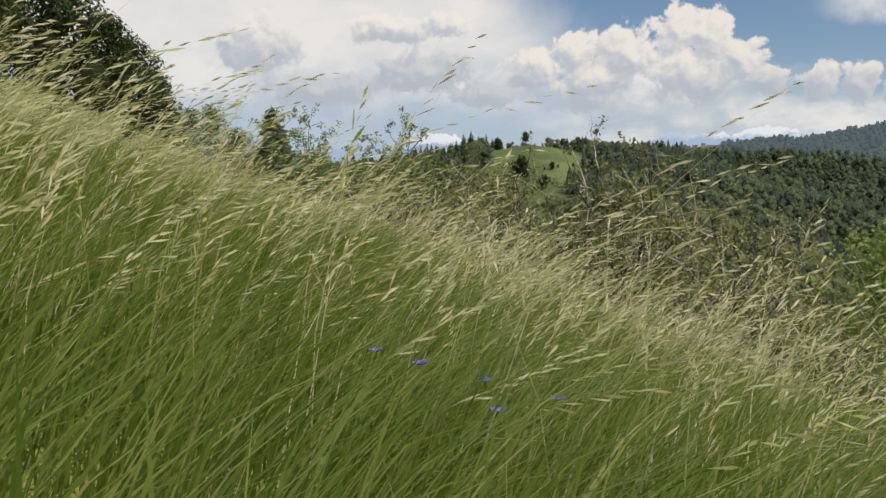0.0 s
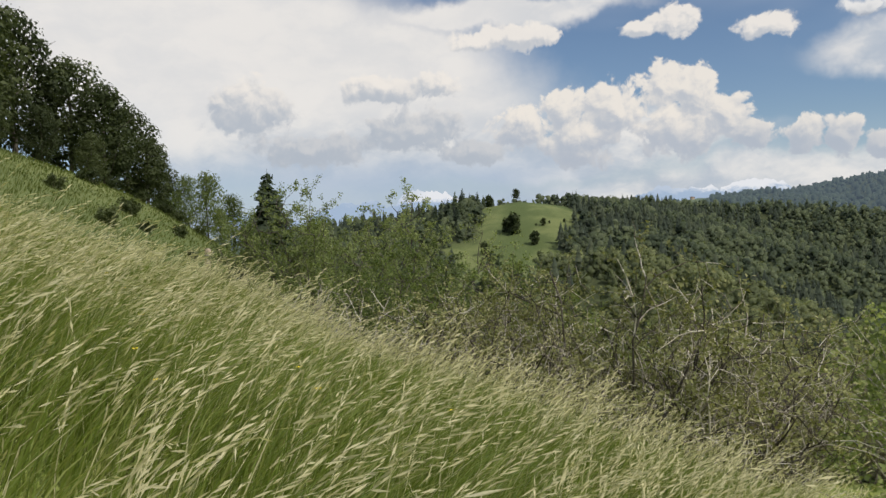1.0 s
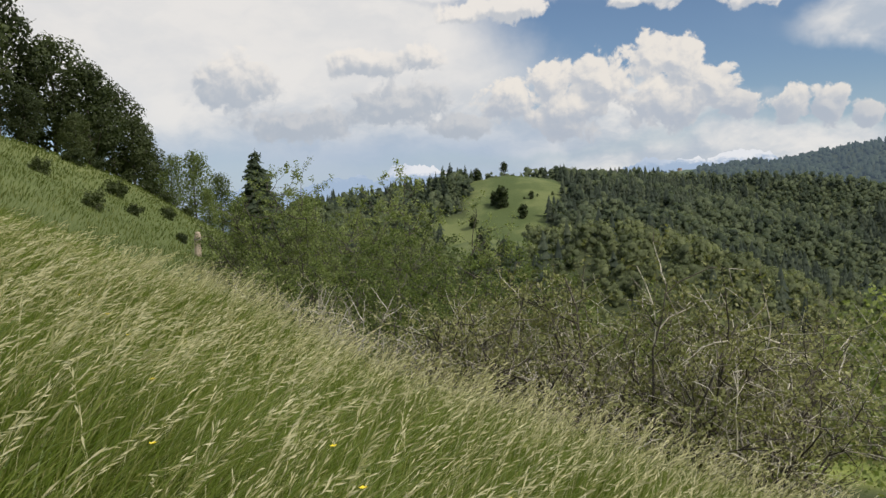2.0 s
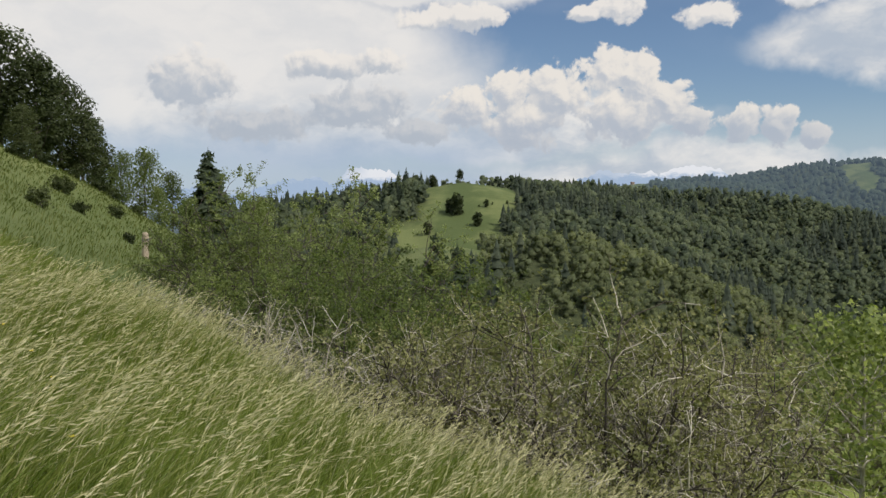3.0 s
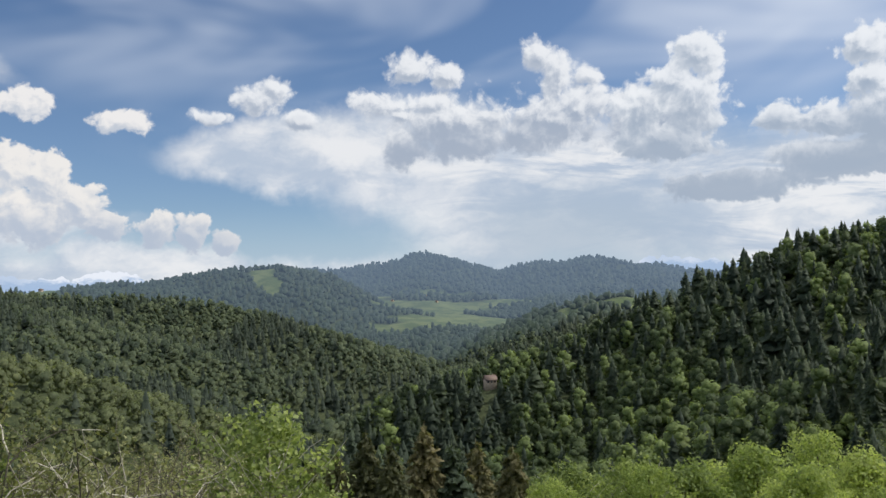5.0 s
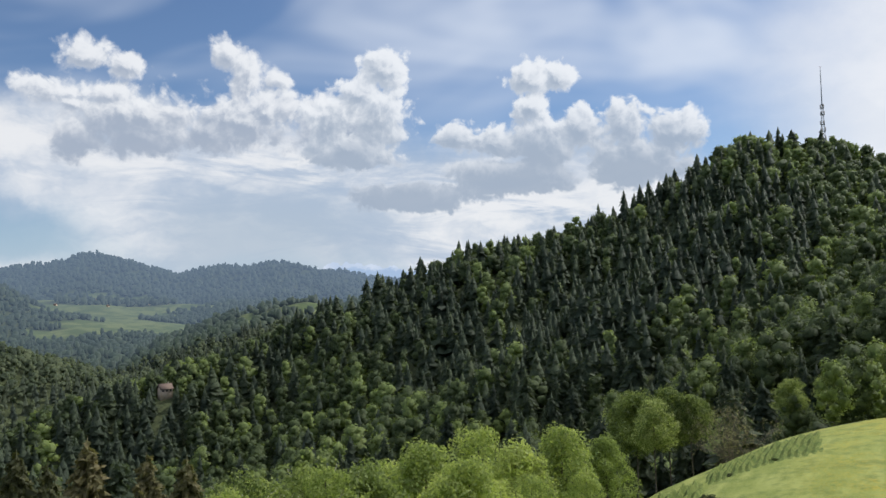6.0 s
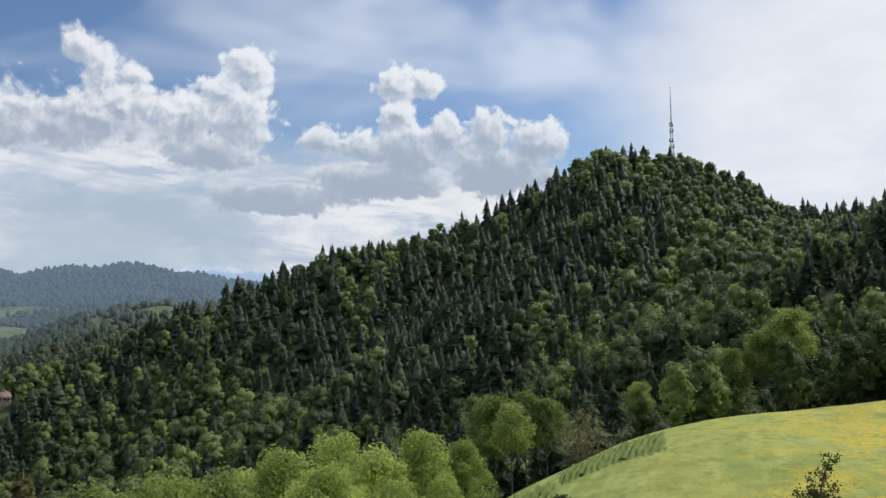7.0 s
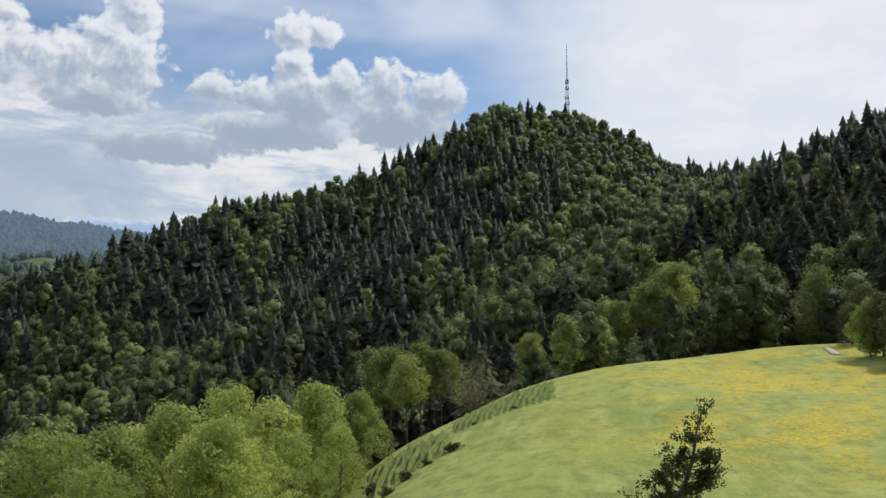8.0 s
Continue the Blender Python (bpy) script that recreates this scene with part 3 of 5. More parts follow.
def tube(path, radii, sides=5):
    """A tapered limb along a path of points."""
    path, radii = np.asarray(path, float), np.asarray(radii, float)
    d = np.gradient(path, axis=0)
    d /= np.linalg.norm(d, axis=1)[:, None] + 1e-9
    ref = np.array([0.31, 0.95, 0.05]) if abs(d[:, 2]).mean() > 0.6 else np.array([0, 0, 1.0])
    u = np.cross(d, ref)
    u /= np.linalg.norm(u, axis=1)[:, None] + 1e-9
    v = np.cross(d, u)
    a = np.arange(sides) * 2 * np.pi / sides
    V = (path[:, None] + (u[:, None] * np.cos(a)[None, :, None] + v[:, None] * np.sin(a)[None, :, None]) * radii[:, None, None]).reshape(-1, 3)
    m = len(path)
    i, j = np.meshgrid(np.arange(m - 1), np.arange(sides), indexing="ij")
    i, j = i.ravel(), j.ravel()
    jn = (j + 1) % sides
    q = np.stack([i * sides + j, i * sides + jn, (i + 1) * sides + jn, (i + 1) * sides + j], 1)
    return V, np.concatenate([q[:, [0, 1, 2]], q[:, [0, 2, 3]]])


def spruce_shape(h, rg, pieces, width=0.17, bare=0.05, fan=1.0):
    """Crown of a spruce: ragged, drooping branch fans winding up the stem."""
    k = np.arange(pieces)
    f = (k + 0.5) / pieces
    f = 1 - (1 - f) ** 0.62
    z = h * (bare + (0.97 - bare) * f) + rg.normal(0, 0.012 * h, pieces)
    a = rg.uniform(0, 6.283, pieces)
    L = (h * width * (1 - f) ** 0.8 + 0.022 * h) * rg.uniform(0.55, 1.25, pieces)
    d = np.stack([np.cos(a), np.sin(a), 0 * a], 1)
    s = np.stack([-d[:, 1], d[:, 0], 0 * a], 1) * (L * rg.uniform(0.18, 0.36, pieces) * fan)[:, None]
    up = np.array([0, 0, 1.0])
    root = z[:, None] * up + up * (0.25 * L)[:, None]
    tip = z[:, None] * up + d * L[:, None] - up * (L * rg.uniform(0.15, 0.6, pieces) - 0.25 * L * f)[:, None]
    mid = z[:, None] * up + d * (L * 0.6)[:, None] - up * (0.22 * L)[:, None]
    V = np.stack([root, mid + s, tip, mid - s], 1).reshape(-1, 3)
    F = (np.array([[0, 1, 2], [0, 2, 3]])[None] + (k * 4)[:, None, None]).reshape(-1, 3)
    n = len(V)
    spire = np.array([[0.012 * h, 0, h * 0.88], [-0.006 * h, 0.01 * h, h * 0.88], [-0.006 * h, -0.01 * h, h * 0.88], [0, 0, h * 1.02]])
    return np.concatenate([V, spire]), np.concatenate([F, np.array([[0, 1, 3], [1, 2, 3], [2, 0, 3]]) + n])


def lobes_of(h, rg, count, width=0.34, low=0.35, puff=1.0):
    """Middles and radii of the leafy lobes of a broad crown."""
    out = []
    for k in range(count):
        f = (k + 0.5) / count
        z = h * (low + (0.93 - low) * f)
        w = width * h * math.sin(math.pi * min(0.98, 0.22 + 0.72 * f)) ** 0.8
        a = k * 2.4 + rg.uniform(-0.5, 0.5)
        d = w * rg.uniform(0.2, 1.15 - 0.35 * puff)
        out.append((math.cos(a) * d, math.sin(a) * d, z, h * width * rg.uniform(0.30, 0.55) * puff))
    return out


def crown_shape(h, rg, count, leaf, per, width=0.34, low=0.35, droop=0.0, ruffle=0.6, puff=1.0):
    """Leaves in shells round the lobes, thin inside, ragged outside."""
    P, N = [], []
    for x, y, z, r in lobes_of(h, rg, count, width, low, puff):
        d = rg.normal(0, 1, (per, 3))
        d /= np.linalg.norm(d, axis=1)[:, None]
        rad = r * rg.uniform(0.12, 1.0, per) ** 0.3 * (1 + 0.16 * np.sin(d[:, 0] * 7 + x) * np.cos(d[:, 2] * 6 + y))
        p = np.array([x, y, z]) + d * rad[:, None] * [1, 1, 0.85]
        P.append(p), N.append(d + [0, 0, 0.35])
    return leaves(np.concatenate(P), np.concatenate(N), leaf, rg, 1.35, droop, ruffle)


def ico(rounds=0):
    """A ball of triangles; each round splits every triangle in four."""
    g = (1 + 5 ** 0.5) / 2
    V = [(-1, g, 0), (1, g, 0), (-1, -g, 0), (1, -g, 0), (0, -1, g), (0, 1, g), (0, -1, -g), (0, 1, -g), (g, 0, -1), (g, 0, 1), (-g, 0, -1), (-g, 0, 1)]
    F = [(0, 11, 5), (0, 5, 1), (0, 1, 7), (0, 7, 10), (0, 10, 11), (1, 5, 9), (5, 11, 4), (11, 10, 2), (10, 7, 6), (7, 1, 8),
         (3, 9, 4), (3, 4, 2), (3, 2, 6), (3, 6, 8), (3, 8, 9), (4, 9, 5), (2, 4, 11), (6, 2, 10), (8, 6, 7), (9, 8, 1)]
    V = [Vector(v).normalized() for v in V]
    for _ in range(rounds):
        mids, out = {}, []

        def middle(a, b):
            key = (min(a, b), max(a, b))
            if key not in mids:
                mids[key] = len(V)
                V.append((V[a] + V[b]).normalized())
            return mids[key]

        for a, b, c in F:
            x, y, z = middle(a, b), middle(b, c), middle(c, a)
            out += [(a, x, z), (b, y, x), (c, z, y), (x, y, z)]
        F = out
    return np.array([tuple(v) for v in V]), np.array(F)


def outward(V, F, N):
    """Turns each triangle so that its face agrees with the way its crown bulges."""
    face = np.cross(V[F[:, 1]] - V[F[:, 0]], V[F[:, 2]] - V[F[:, 0]])
    wrong = (face * N[F].sum(1)).sum(1) < 0
    F[wrong] = F[wrong][:, ::-1]
    return V, F, N / (np.linalg.norm(N, axis=1)[:, None] + 1e-9)


def canopy_shape(h, rg, lobes, fringe, leaf, width=0.30, low=0.22, core=0.8, rounds=0):
    """Crown of a broadleaved tree in a wood: rounded clumps heaped on one another, ragged with sprays of leaves."""
    V0, F0 = ico(rounds)
    s, N = Soup(), []
    heart = np.array([0, 0, h * 0.5])
    P, D = [], []
    for x, y, z, r in lobes_of(h, rg, lobes, width, low, 1.0):
        mid = np.array([x, y, z])
        turn = np.array(Euler(rg.uniform(0, 6.28, 3)).to_matrix())
        b = V0 @ turn
        bump = 1 + 0.16 * np.sin(b[:, :1] * 5 + x) * np.cos(b[:, 2:] * 4 + y) + rg.normal(0, 0.07, (len(b), 1))
        V = mid + b * bump * r * core * [1, 1, 0.95]
        s.put(V, F0)
        away = (mid - heart) / (np.linalg.norm(mid - heart) + 1e-6)
        N.append(b + away * 0.5 + [0, 0, 0.15])
        d = rg.normal(0, 1, (fringe, 3)) + away * 0.5
        d /= np.linalg.norm(d, axis=1)[:, None]
        P.append(mid + d * r * rg.uniform(0.72, 1.12, (fringe, 1)) * [1, 1, 0.95]), D.append(d + away * 0.4 + [0, 0, 0.15])
    P, D = np.concatenate(P), np.concatenate(D)
    V, F = leaves(P, D, leaf, rg, 1.25, 0.2, 0.55)
    s.put(V, F)
    N.append(np.repeat(D, 4, 0) + rg.normal(0, 0.18, (len(V), 3)))
    V, F = s.arrays()
    return outward(V, F, np.concatenate(N))


def skirt_shape(h, rg, levels, sides, width=0.19, bare=0.06):
    """Slim ragged core of a spruce: skirts of branches, one above the other."""
    s = Soup()
    for k in range(levels):
        f = k / levels
        z1 = h * (bare + (1 - bare) * (f + 1.75 / levels)) if k < levels - 1 else h * 1.02
        z0 = h * (bare + (1 - bare) * f)
        r = h * width * (1 - f) ** 0.9 * rg.uniform(0.9, 1.1) + 0.008 * h
        a = np.arange(sides) * 6.283 / sides + rg.uniform(0, 6.28)
        rr = r * rg.uniform(0.75, 1.25, sides)
        zz = z0 + rg.normal(0, 0.12, sides) * r
        rim = np.stack([np.cos(a) * rr, np.sin(a) * rr, zz], 1)
        V = np.concatenate([rim, [[0, 0, min(z1, h * 1.02)]]])
        i = np.arange(sides)
        s.put(V, np.stack([i, (i + 1) % sides, np.full(sides, sides)], 1))
    return s.arrays()


def fir_shape(h, rg, boughs, width=0.17, bare=0.08, levels=5, core=0.8, fan=1.0):
    """Crown of a spruce in a wood: a slim core, and many drooping boughs in uneven tiers round it."""
    s = Soup()
    V, F = skirt_shape(h, rg, levels, 7, width * core, bare)
    s.put(V, F)
    side = V * [1, 1, 0]
    N = [side / (np.linalg.norm(side, axis=1)[:, None] + 0.05 * h * width) + [0, 0, 0.4]]
    lop = rg.normal(0, 0.14, 2)
    f = rg.uniform(0, 1, boughs) ** 1.1
    a = rg.uniform(0, 6.283, boughs)
    tier = 1 + 0.16 * np.sin(f * rg.uniform(38, 60) + a * 0.7)
    L = (h * width * np.minimum((1 - f) ** 0.68, 0.45 + 2.2 * f) + 0.016 * h) * rg.uniform(0.6, 1.22, boughs) * tier * (1 + lop[0] * np.cos(a) + lop[1] * np.sin(a))
    d = np.stack([np.cos(a), np.sin(a), 0 * a], 1)
    across = np.stack([-d[:, 1], d[:, 0], 0 * a], 1) * (L * rg.uniform(0.28, 0.5, boughs) * fan)[:, None]
    up = np.array([0, 0, 1.0])
    z = (h * (bare + (0.97 - bare) * f))[:, None] * up
    droop = rg.uniform(0.1, 0.5, boughs)
    root = z + d * (L * 0.15)[:, None] + up * (0.16 * L)[:, None]
    mid = z + d * (L * 0.66)[:, None] - up * (0.10 * L)[:, None]
    tip = z + d * L[:, None] - up * (L * droop)[:, None]
    V = np.stack([root, mid + across, tip, mid - across], 1).reshape(-1, 3)
    s.put(V, (np.array([[0, 1, 2], [0, 2, 3]])[None] + (np.arange(boughs) * 4)[:, None, None]).reshape(-1, 3))
    N.append(np.repeat(d * 0.9 + up * 0.55 + rg.normal(0, 0.4, (boughs, 3)), 4, 0))
    V, F = s.arrays()
    return outward(V, F, np.concatenate(N))


def dome_shape(h, w, rg):
    """A far crown, a few pixels wide: an uneven dome or a blunt cone."""
    V, F = ico()
    V = V * rg.uniform(0.75, 1.2, (12, 1)) * [w, w, h * 0.55] + [0, 0, h * 0.45]
    N = V - [0, 0, h * 0.3]
    return outward(V, F, N / np.linalg.norm(N, axis=1)[:, None] + [0, 0, 0.9])


def limbs_shape(h, rg, girth, count=7, low=0.3, width=0.3, sides=5):
    """Trunk with a slight bend, and limbs that climb into the crown: one shape for each."""
    zs = np.linspace(0, 1, 8)
    bend = rg.normal(0, 0.02 * h, 2)
    trunk = np.stack([bend[0] * np.sin(zs * 3), bend[1] * np.sin(zs * 2.4), zs * h * 0.9 - 0.03 * h], 1)
    shapes = [tube(trunk, girth * (1 - 0.9 * zs) ** 0.8 + 0.01, sides)]
    for k in range(count):
        f = low + (0.85 - low) * k / count
        base = np.array([np.interp(f, zs, trunk[:, i]) for i in range(3)])
        a = k * 2.4 + rg.uniform(-0.4, 0.4)
        L = h * width * (1.1 - 0.6 * f) * rg.uniform(0.8, 1.2)
        t = np.linspace(0, 1, 5)[:, None]
        way = np.array([math.cos(a), math.sin(a), 0])
        p = base + way * t * L + np.array([0, 0, 1]) * (t ** 1.3) * L * rg.uniform(0.5, 0.9) + rg.normal(0, 0.03 * L, (5, 3)) * t
        shapes.append(tube(p, girth * 0.4 * (1 - f * 0.6) * (1 - 0.85 * t[:, 0]) + 0.006, 4))
    return shapes


def scatter_wood(name, label, shapes, places, mats, tint_seed, rise=0.0, category="woods"):
    """Many far trees as one mass: shapes are corners, triangles and crown directions of unit trees; places x, y, z, scale, turn, kind."""
    rg = np.random.default_rng(tint_seed)
    kinds = places[:, 5].astype(int)
    V_all, F_all, T_all, N_all, n = [], [], [], [], 0
    for k, (V, F, N) in enumerate(shapes):
        sel = places[kinds == k]
        if not len(sel):
            continue
        c, s = np.cos(sel[:, 4])[:, None], np.sin(sel[:, 4])[:, None]
        sc = sel[:, 3:4]
        wx = sc * rg.uniform(0.85, 1.2, (len(sel), 1))

        def turned(A):
            return A[None, :, 0] * c - A[None, :, 1] * s, A[None, :, 0] * s + A[None, :, 1] * c

        X, Y = turned(V)
        V_all.append(np.stack([X * wx + sel[:, 0:1], Y * wx + sel[:, 1:2], V[None, :, 2] * sc + sel[:, 2:3]], -1).reshape(-1, 3))
        N = N + [0, 0, rise]
        N = N / np.linalg.norm(N, axis=1)[:, None]
        X, Y = turned(N)
        N_all.append(np.stack([X, Y, np.repeat(N[None, :, 2], len(sel), 0)], -1).reshape(-1, 3))
        F_all.append((F[None] + (np.arange(len(sel)) * len(V))[:, None, None]).reshape(-1, 3) + n)
        T_all.append(np.repeat(np.clip(0.62 * rg.uniform(0, 1, len(sel)) + 0.19 + 0.11 * clump(sel[:, 0] * 1.6 + 90, sel[:, 1] * 1.6), 0, 0.99), len(V)))
        n += len(sel) * len(V)
    me = mesh_of(name, np.concatenate(V_all), np.concatenate(F_all), mats, np.concatenate(T_all), True)
    me.attributes.new("custom_normal", "FLOAT_VECTOR", "POINT").data.foreach_set("vector", np.ascontiguousarray(np.concatenate(N_all), np.float32).ravel())
    me.update()
    return tagged(new(name, me), label, category, kind="stuff")


def places_in(a0, a1, r0, r1, spacing, rg, keep=None, hi=1.0, lo=0.7, kinds=6):
    """Jittered places of trees over a sector of the land."""
    r = r0
    out = []
    while r < r1:
        n = int(radians(a1 - a0) * r / spacing)
        a = a0 + (np.arange(n) + rg.uniform(0, 1, n)) * (a1 - a0) / max(n, 1)
        rr = r + rg.uniform(-0.5, 0.5, n) * spacing
        out.append(np.stack(xy(a, rr), 1))
        r += spacing
    p = np.concatenate(out)
    w = wooded(p[:, 0], p[:, 1]) > 0.5
    if keep is not None:
        w &= keep(p[:, 0], p[:, 1])
    p = p[w]
    n = len(p)
    z = height(p[:, 0], p[:, 1])
    return np.stack([p[:, 0], p[:, 1], z - 0.3, rg.uniform(lo, hi, n), rg.uniform(0, 6.28, n), rg.integers(0, kinds, n)], 1)


def clump(x, y):
    """Patchy mixing of kinds of tree."""
    return np.sin(x * 0.021 + 2.0 * np.sin(y * 0.011)) + np.sin(y * 0.027 + 1.7) + 0.7 * np.sin((x - y) * 0.05)


def haze_on(ob):
    """Gives a far wood its share of the painted haze glow, by distance."""
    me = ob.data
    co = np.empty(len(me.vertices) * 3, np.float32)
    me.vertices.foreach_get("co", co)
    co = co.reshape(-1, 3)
    me.attributes.new("haze", "FLOAT", "POINT").data.foreach_set("value", haze_at(np.hypot(co[:, 0], co[:, 1])).astype(np.float32))


def not_house(x, y):
    hx, hy = xy(45.6, 538)
    return (np.hypot(x - hx, y - hy) > 7.5) & ~((np.abs(np.degrees(np.arctan2(x, y)) - 45.6) < 0.4) & (np.hypot(x, y) > 495) & (np.hypot(x, y) < 543))


# the hill with the mast, and its neighbour
SPRUCES = [fir_shape(23, rng, 560, w, 0.05, 7, 0.55, 0.5) for w in (0.23, 0.28, 0.25, 0.31, 0.27, 0.21)]
SPRUCES_BACK = [fir_shape(23, rng, 90, w, 0.08, 5) for w in (0.24, 0.30, 0.27, 0.33, 0.29, 0.22)]
BEECHES = [canopy_shape(20, rng, 14, 72, 0.62, w, 0.14, 0.72, 0) for w in (0.27, 0.31, 0.25, 0.34, 0.29, 0.26)]
BEECHES_BACK = [canopy_shape(20, rng, 13, 14, 1.15, w, 0.16, 0.84, 0) for w in (0.28, 0.32, 0.26, 0.35, 0.30, 0.27)]
hill = places_in(36, 118, 105, 690, 8.7, rng, not_house, lo=0.70, hi=1.10)
bearing = np.degrees(np.arctan2(hill[:, 0], hill[:, 1]))
hill[:, 3] *= np.interp(bearing, [94, 99], [1.0, 0.82])
more = places_in(97, 118, 160, 560, 12.0, rng, lo=0.4, hi=0.75)
hill = np.concatenate([hill, more])
bearing = np.degrees(np.arctan2(hill[:, 0], hill[:, 1]))
mixv = clump(hill[:, 0], hill[:, 1]) + rng.normal(0, 1.3, len(hill))
close = np.hypot(hill[:, 0], hill[:, 1]) < 330
spr = mixv < np.interp(bearing, [50, 60, 80, 87, 89, 96, 99, 107, 109], [0.0, 0.9, 0.7, 0.2, -1.0, -0.8, 0.6, 0.6, 0.3]) + np.clip((hill[:, 2] + 10) / 60, 0, 1) * 0.4
hill[spr, 3] *= rng.uniform(0.75, 1.15, spr.sum())
hill[:, 3] *= 1 - 0.42 * np.clip((230 - np.hypot(hill[:, 0], hill[:, 1])) / 50, 0, 1) * ((bearing > 83) & (bearing < 98))
hill[:, 2] -= np.clip((np.hypot(hill[:, 0], hill[:, 1]) - 150) / 40, 0, 1) * 4.5
scatter_wood("spruce_wood", "dense dark green spruces covering the steep hillside", SPRUCES_BACK, hill[spr & ~close], M_SPRUCE, 1)
scatter_wood("lower_spruce_wood", "dark spruces at the foot of the hill", SPRUCES, hill[spr & close], M_SPRUCE, 6)
scatter_wood("beech_wood", "fresh green broadleaved trees among the spruces on the hill", BEECHES_BACK, hill[~spr & ~close], M_BEECH, 2)
scatter_wood("lower_beech_wood", "green broadleaved trees at the foot of the hill", BEECHES, hill[~spr & close], M_BEECH, 7)

# the wooded ridge across the valley
SPRUCE_FAR = [fir_shape(17, rng, 26, w, 0.08, 4) for w in (0.22, 0.27, 0.25, 0.30, 0.26, 0.21)]
BEECH_FAR = [canopy_shape(15, rng, 6, 6, 1.3, 0.36, 0.12, 0.88) for _ in range(6)]
VALLEY = [canopy_shape(13, rng, 8, 26, 0.7, 0.36, 0.1, 0.74) for _ in range(6)]
ridge = places_in(-12, 36, 180, 560, 8.8, rng, lo=0.65, hi=1.2)
ridge[:, 2] -= 2.5
ridge2 = np.concatenate([places_in(-12, 44, 560, 1280, 10.8, rng, lo=0.8, hi=1.3), places_in(44, 62, 690, 1280, 12.0, rng, lo=0.8, hi=1.4)])
ridge2[:, 2] -= 3.0
mixr = clump(ridge[:, 0] + 300, ridge[:, 1]) + rng.normal(0, 0.8, len(ridge))
mix2 = clump(ridge2[:, 0] + 300, ridge2[:, 1]) + rng.normal(0, 0.9, len(ridge2))
scatter_wood("far_spruce_wood", "dark spruces on the ridge across the valley", SPRUCE_FAR, np.concatenate([ridge[mixr < -1.3], ridge2[mix2 < -0.5]]), M_PINE, 3, 0.6)
scatter_wood("far_beech_wood", "mid green broadleaved trees on the ridge across the valley", BEECH_FAR, ridge2[mix2 >= -0.5], M_RIDGE, 4, 0.7)
scatter_wood("valley_beech_wood", "light green broadleaved trees on the near valley side", VALLEY, ridge[mixr >= -1.3], M_VALLEY, 9, 0.4)

# distant wooded mountains
TINY = [dome_shape(h, w, rng) for h, w in ((14, 6.5), (12, 8.0), (16, 5.0), (11, 9.0), (18, 4.5), (13, 7.5))]
dist = np.concatenate([places_in(4, 50, 1280, 2400, 15, rng, lo=0.6, hi=1.15), places_in(24, 72, 2400, 3750, 22, rng, lo=0.9, hi=1.5),
                       places_in(44, 74, 1280, 2400, 15, rng, lo=0.6, hi=1.15)])
haze_on(scatter_wood("distant_woods", "green woods on distant mountains tinted blue by added haze glow", TINY, dist, M_FAR, 5))


# snowy range on the horizon, a backdrop that glows by itself
def make_snow_glow():
    m, n = material("glowing_snow_and_hazed_rock")
    p = n.add("ShaderNodeNewGeometry").outputs["Position"]
    sp = n.add("ShaderNodeSeparateXYZ")
    n.link(p, sp.inputs[0])
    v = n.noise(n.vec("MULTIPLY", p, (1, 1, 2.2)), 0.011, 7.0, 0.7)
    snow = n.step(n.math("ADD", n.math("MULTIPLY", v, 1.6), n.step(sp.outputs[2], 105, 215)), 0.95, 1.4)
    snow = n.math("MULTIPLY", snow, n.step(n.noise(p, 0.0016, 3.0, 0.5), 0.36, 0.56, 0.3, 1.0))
    # haze is painted in as blue rock; emission replaces sunlight on the range
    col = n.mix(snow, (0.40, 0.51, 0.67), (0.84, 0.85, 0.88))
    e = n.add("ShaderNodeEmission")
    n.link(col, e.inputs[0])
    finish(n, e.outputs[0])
    return m


def build_alps():
    az = np.arange(-14, 70, 0.12)
    V, rows = [], 7
    for j in range(rows):
        f = j / (rows - 1)
        for a in az:
            crest = 118 + 36 * math.sin(a * 0.33 + 1.9) + 26 * math.sin(a * 0.9 + 0.4) + 30 * noise.fractal(Vector((a * 0.9, 3.1, 0)), 0.8, 2.1, 7) - 34 * abs(noise.noise(Vector((a * 1.1, 9.0, 0)))) - 22 * abs(noise.noise(Vector((a * 3.1, 5.0, 0)))) - 12 * abs(noise.noise(Vector((a * 7.3, 2.0, 0)))) + 16
            crest += 62 * math.exp(-((a + 0.8) / 1.6) ** 2) + 46 * math.exp(-((a - 20.5) / 3.0) ** 2) + 40 * math.exp(-((a - 60.5) / 2.4) ** 2)
            crest -= 40 * math.exp(-((a - 40) / 9) ** 2)
            z = -60 + (crest + 60) * (f if f < 0.86 else 0.86 + (f - 0.86) * 1.0)
            z += 26 * noise.fractal(Vector((a * 2.2, f * 3, 7)), 0.9, 2.0, 5) * math.sin(f * 3.14)
            x, y = xy(a, 4640 + 260 * f)
            V.append((x, y, z))
    n = len(az)
    i, j = np.meshgrid(np.arange(rows - 1), np.arange(n - 1), indexing="ij")
    i, j = i.ravel(), j.ravel()
    F = np.stack([i * n + j, i * n + j + 1, (i + 1) * n + j + 1, (i + 1) * n + j], 1)
    tagged(new("backdrop", mesh_of("backdrop", np.array(V), F, make_snow_glow())), "self-lit backdrop of snowy mountains with painted blue haze", "mountains", kind="structure")


build_alps()

# ---- single trees and bushes ----
def part(name, V, F, mat, parent, label="", tint=None):
    """One mesh object under a thing."""
    ob = new(name, mesh_of(name, V, F, mat, np.zeros(len(V)) if tint is None else tint))
    ob.parent = parent
    if label:
        ob["label"] = label
    return ob


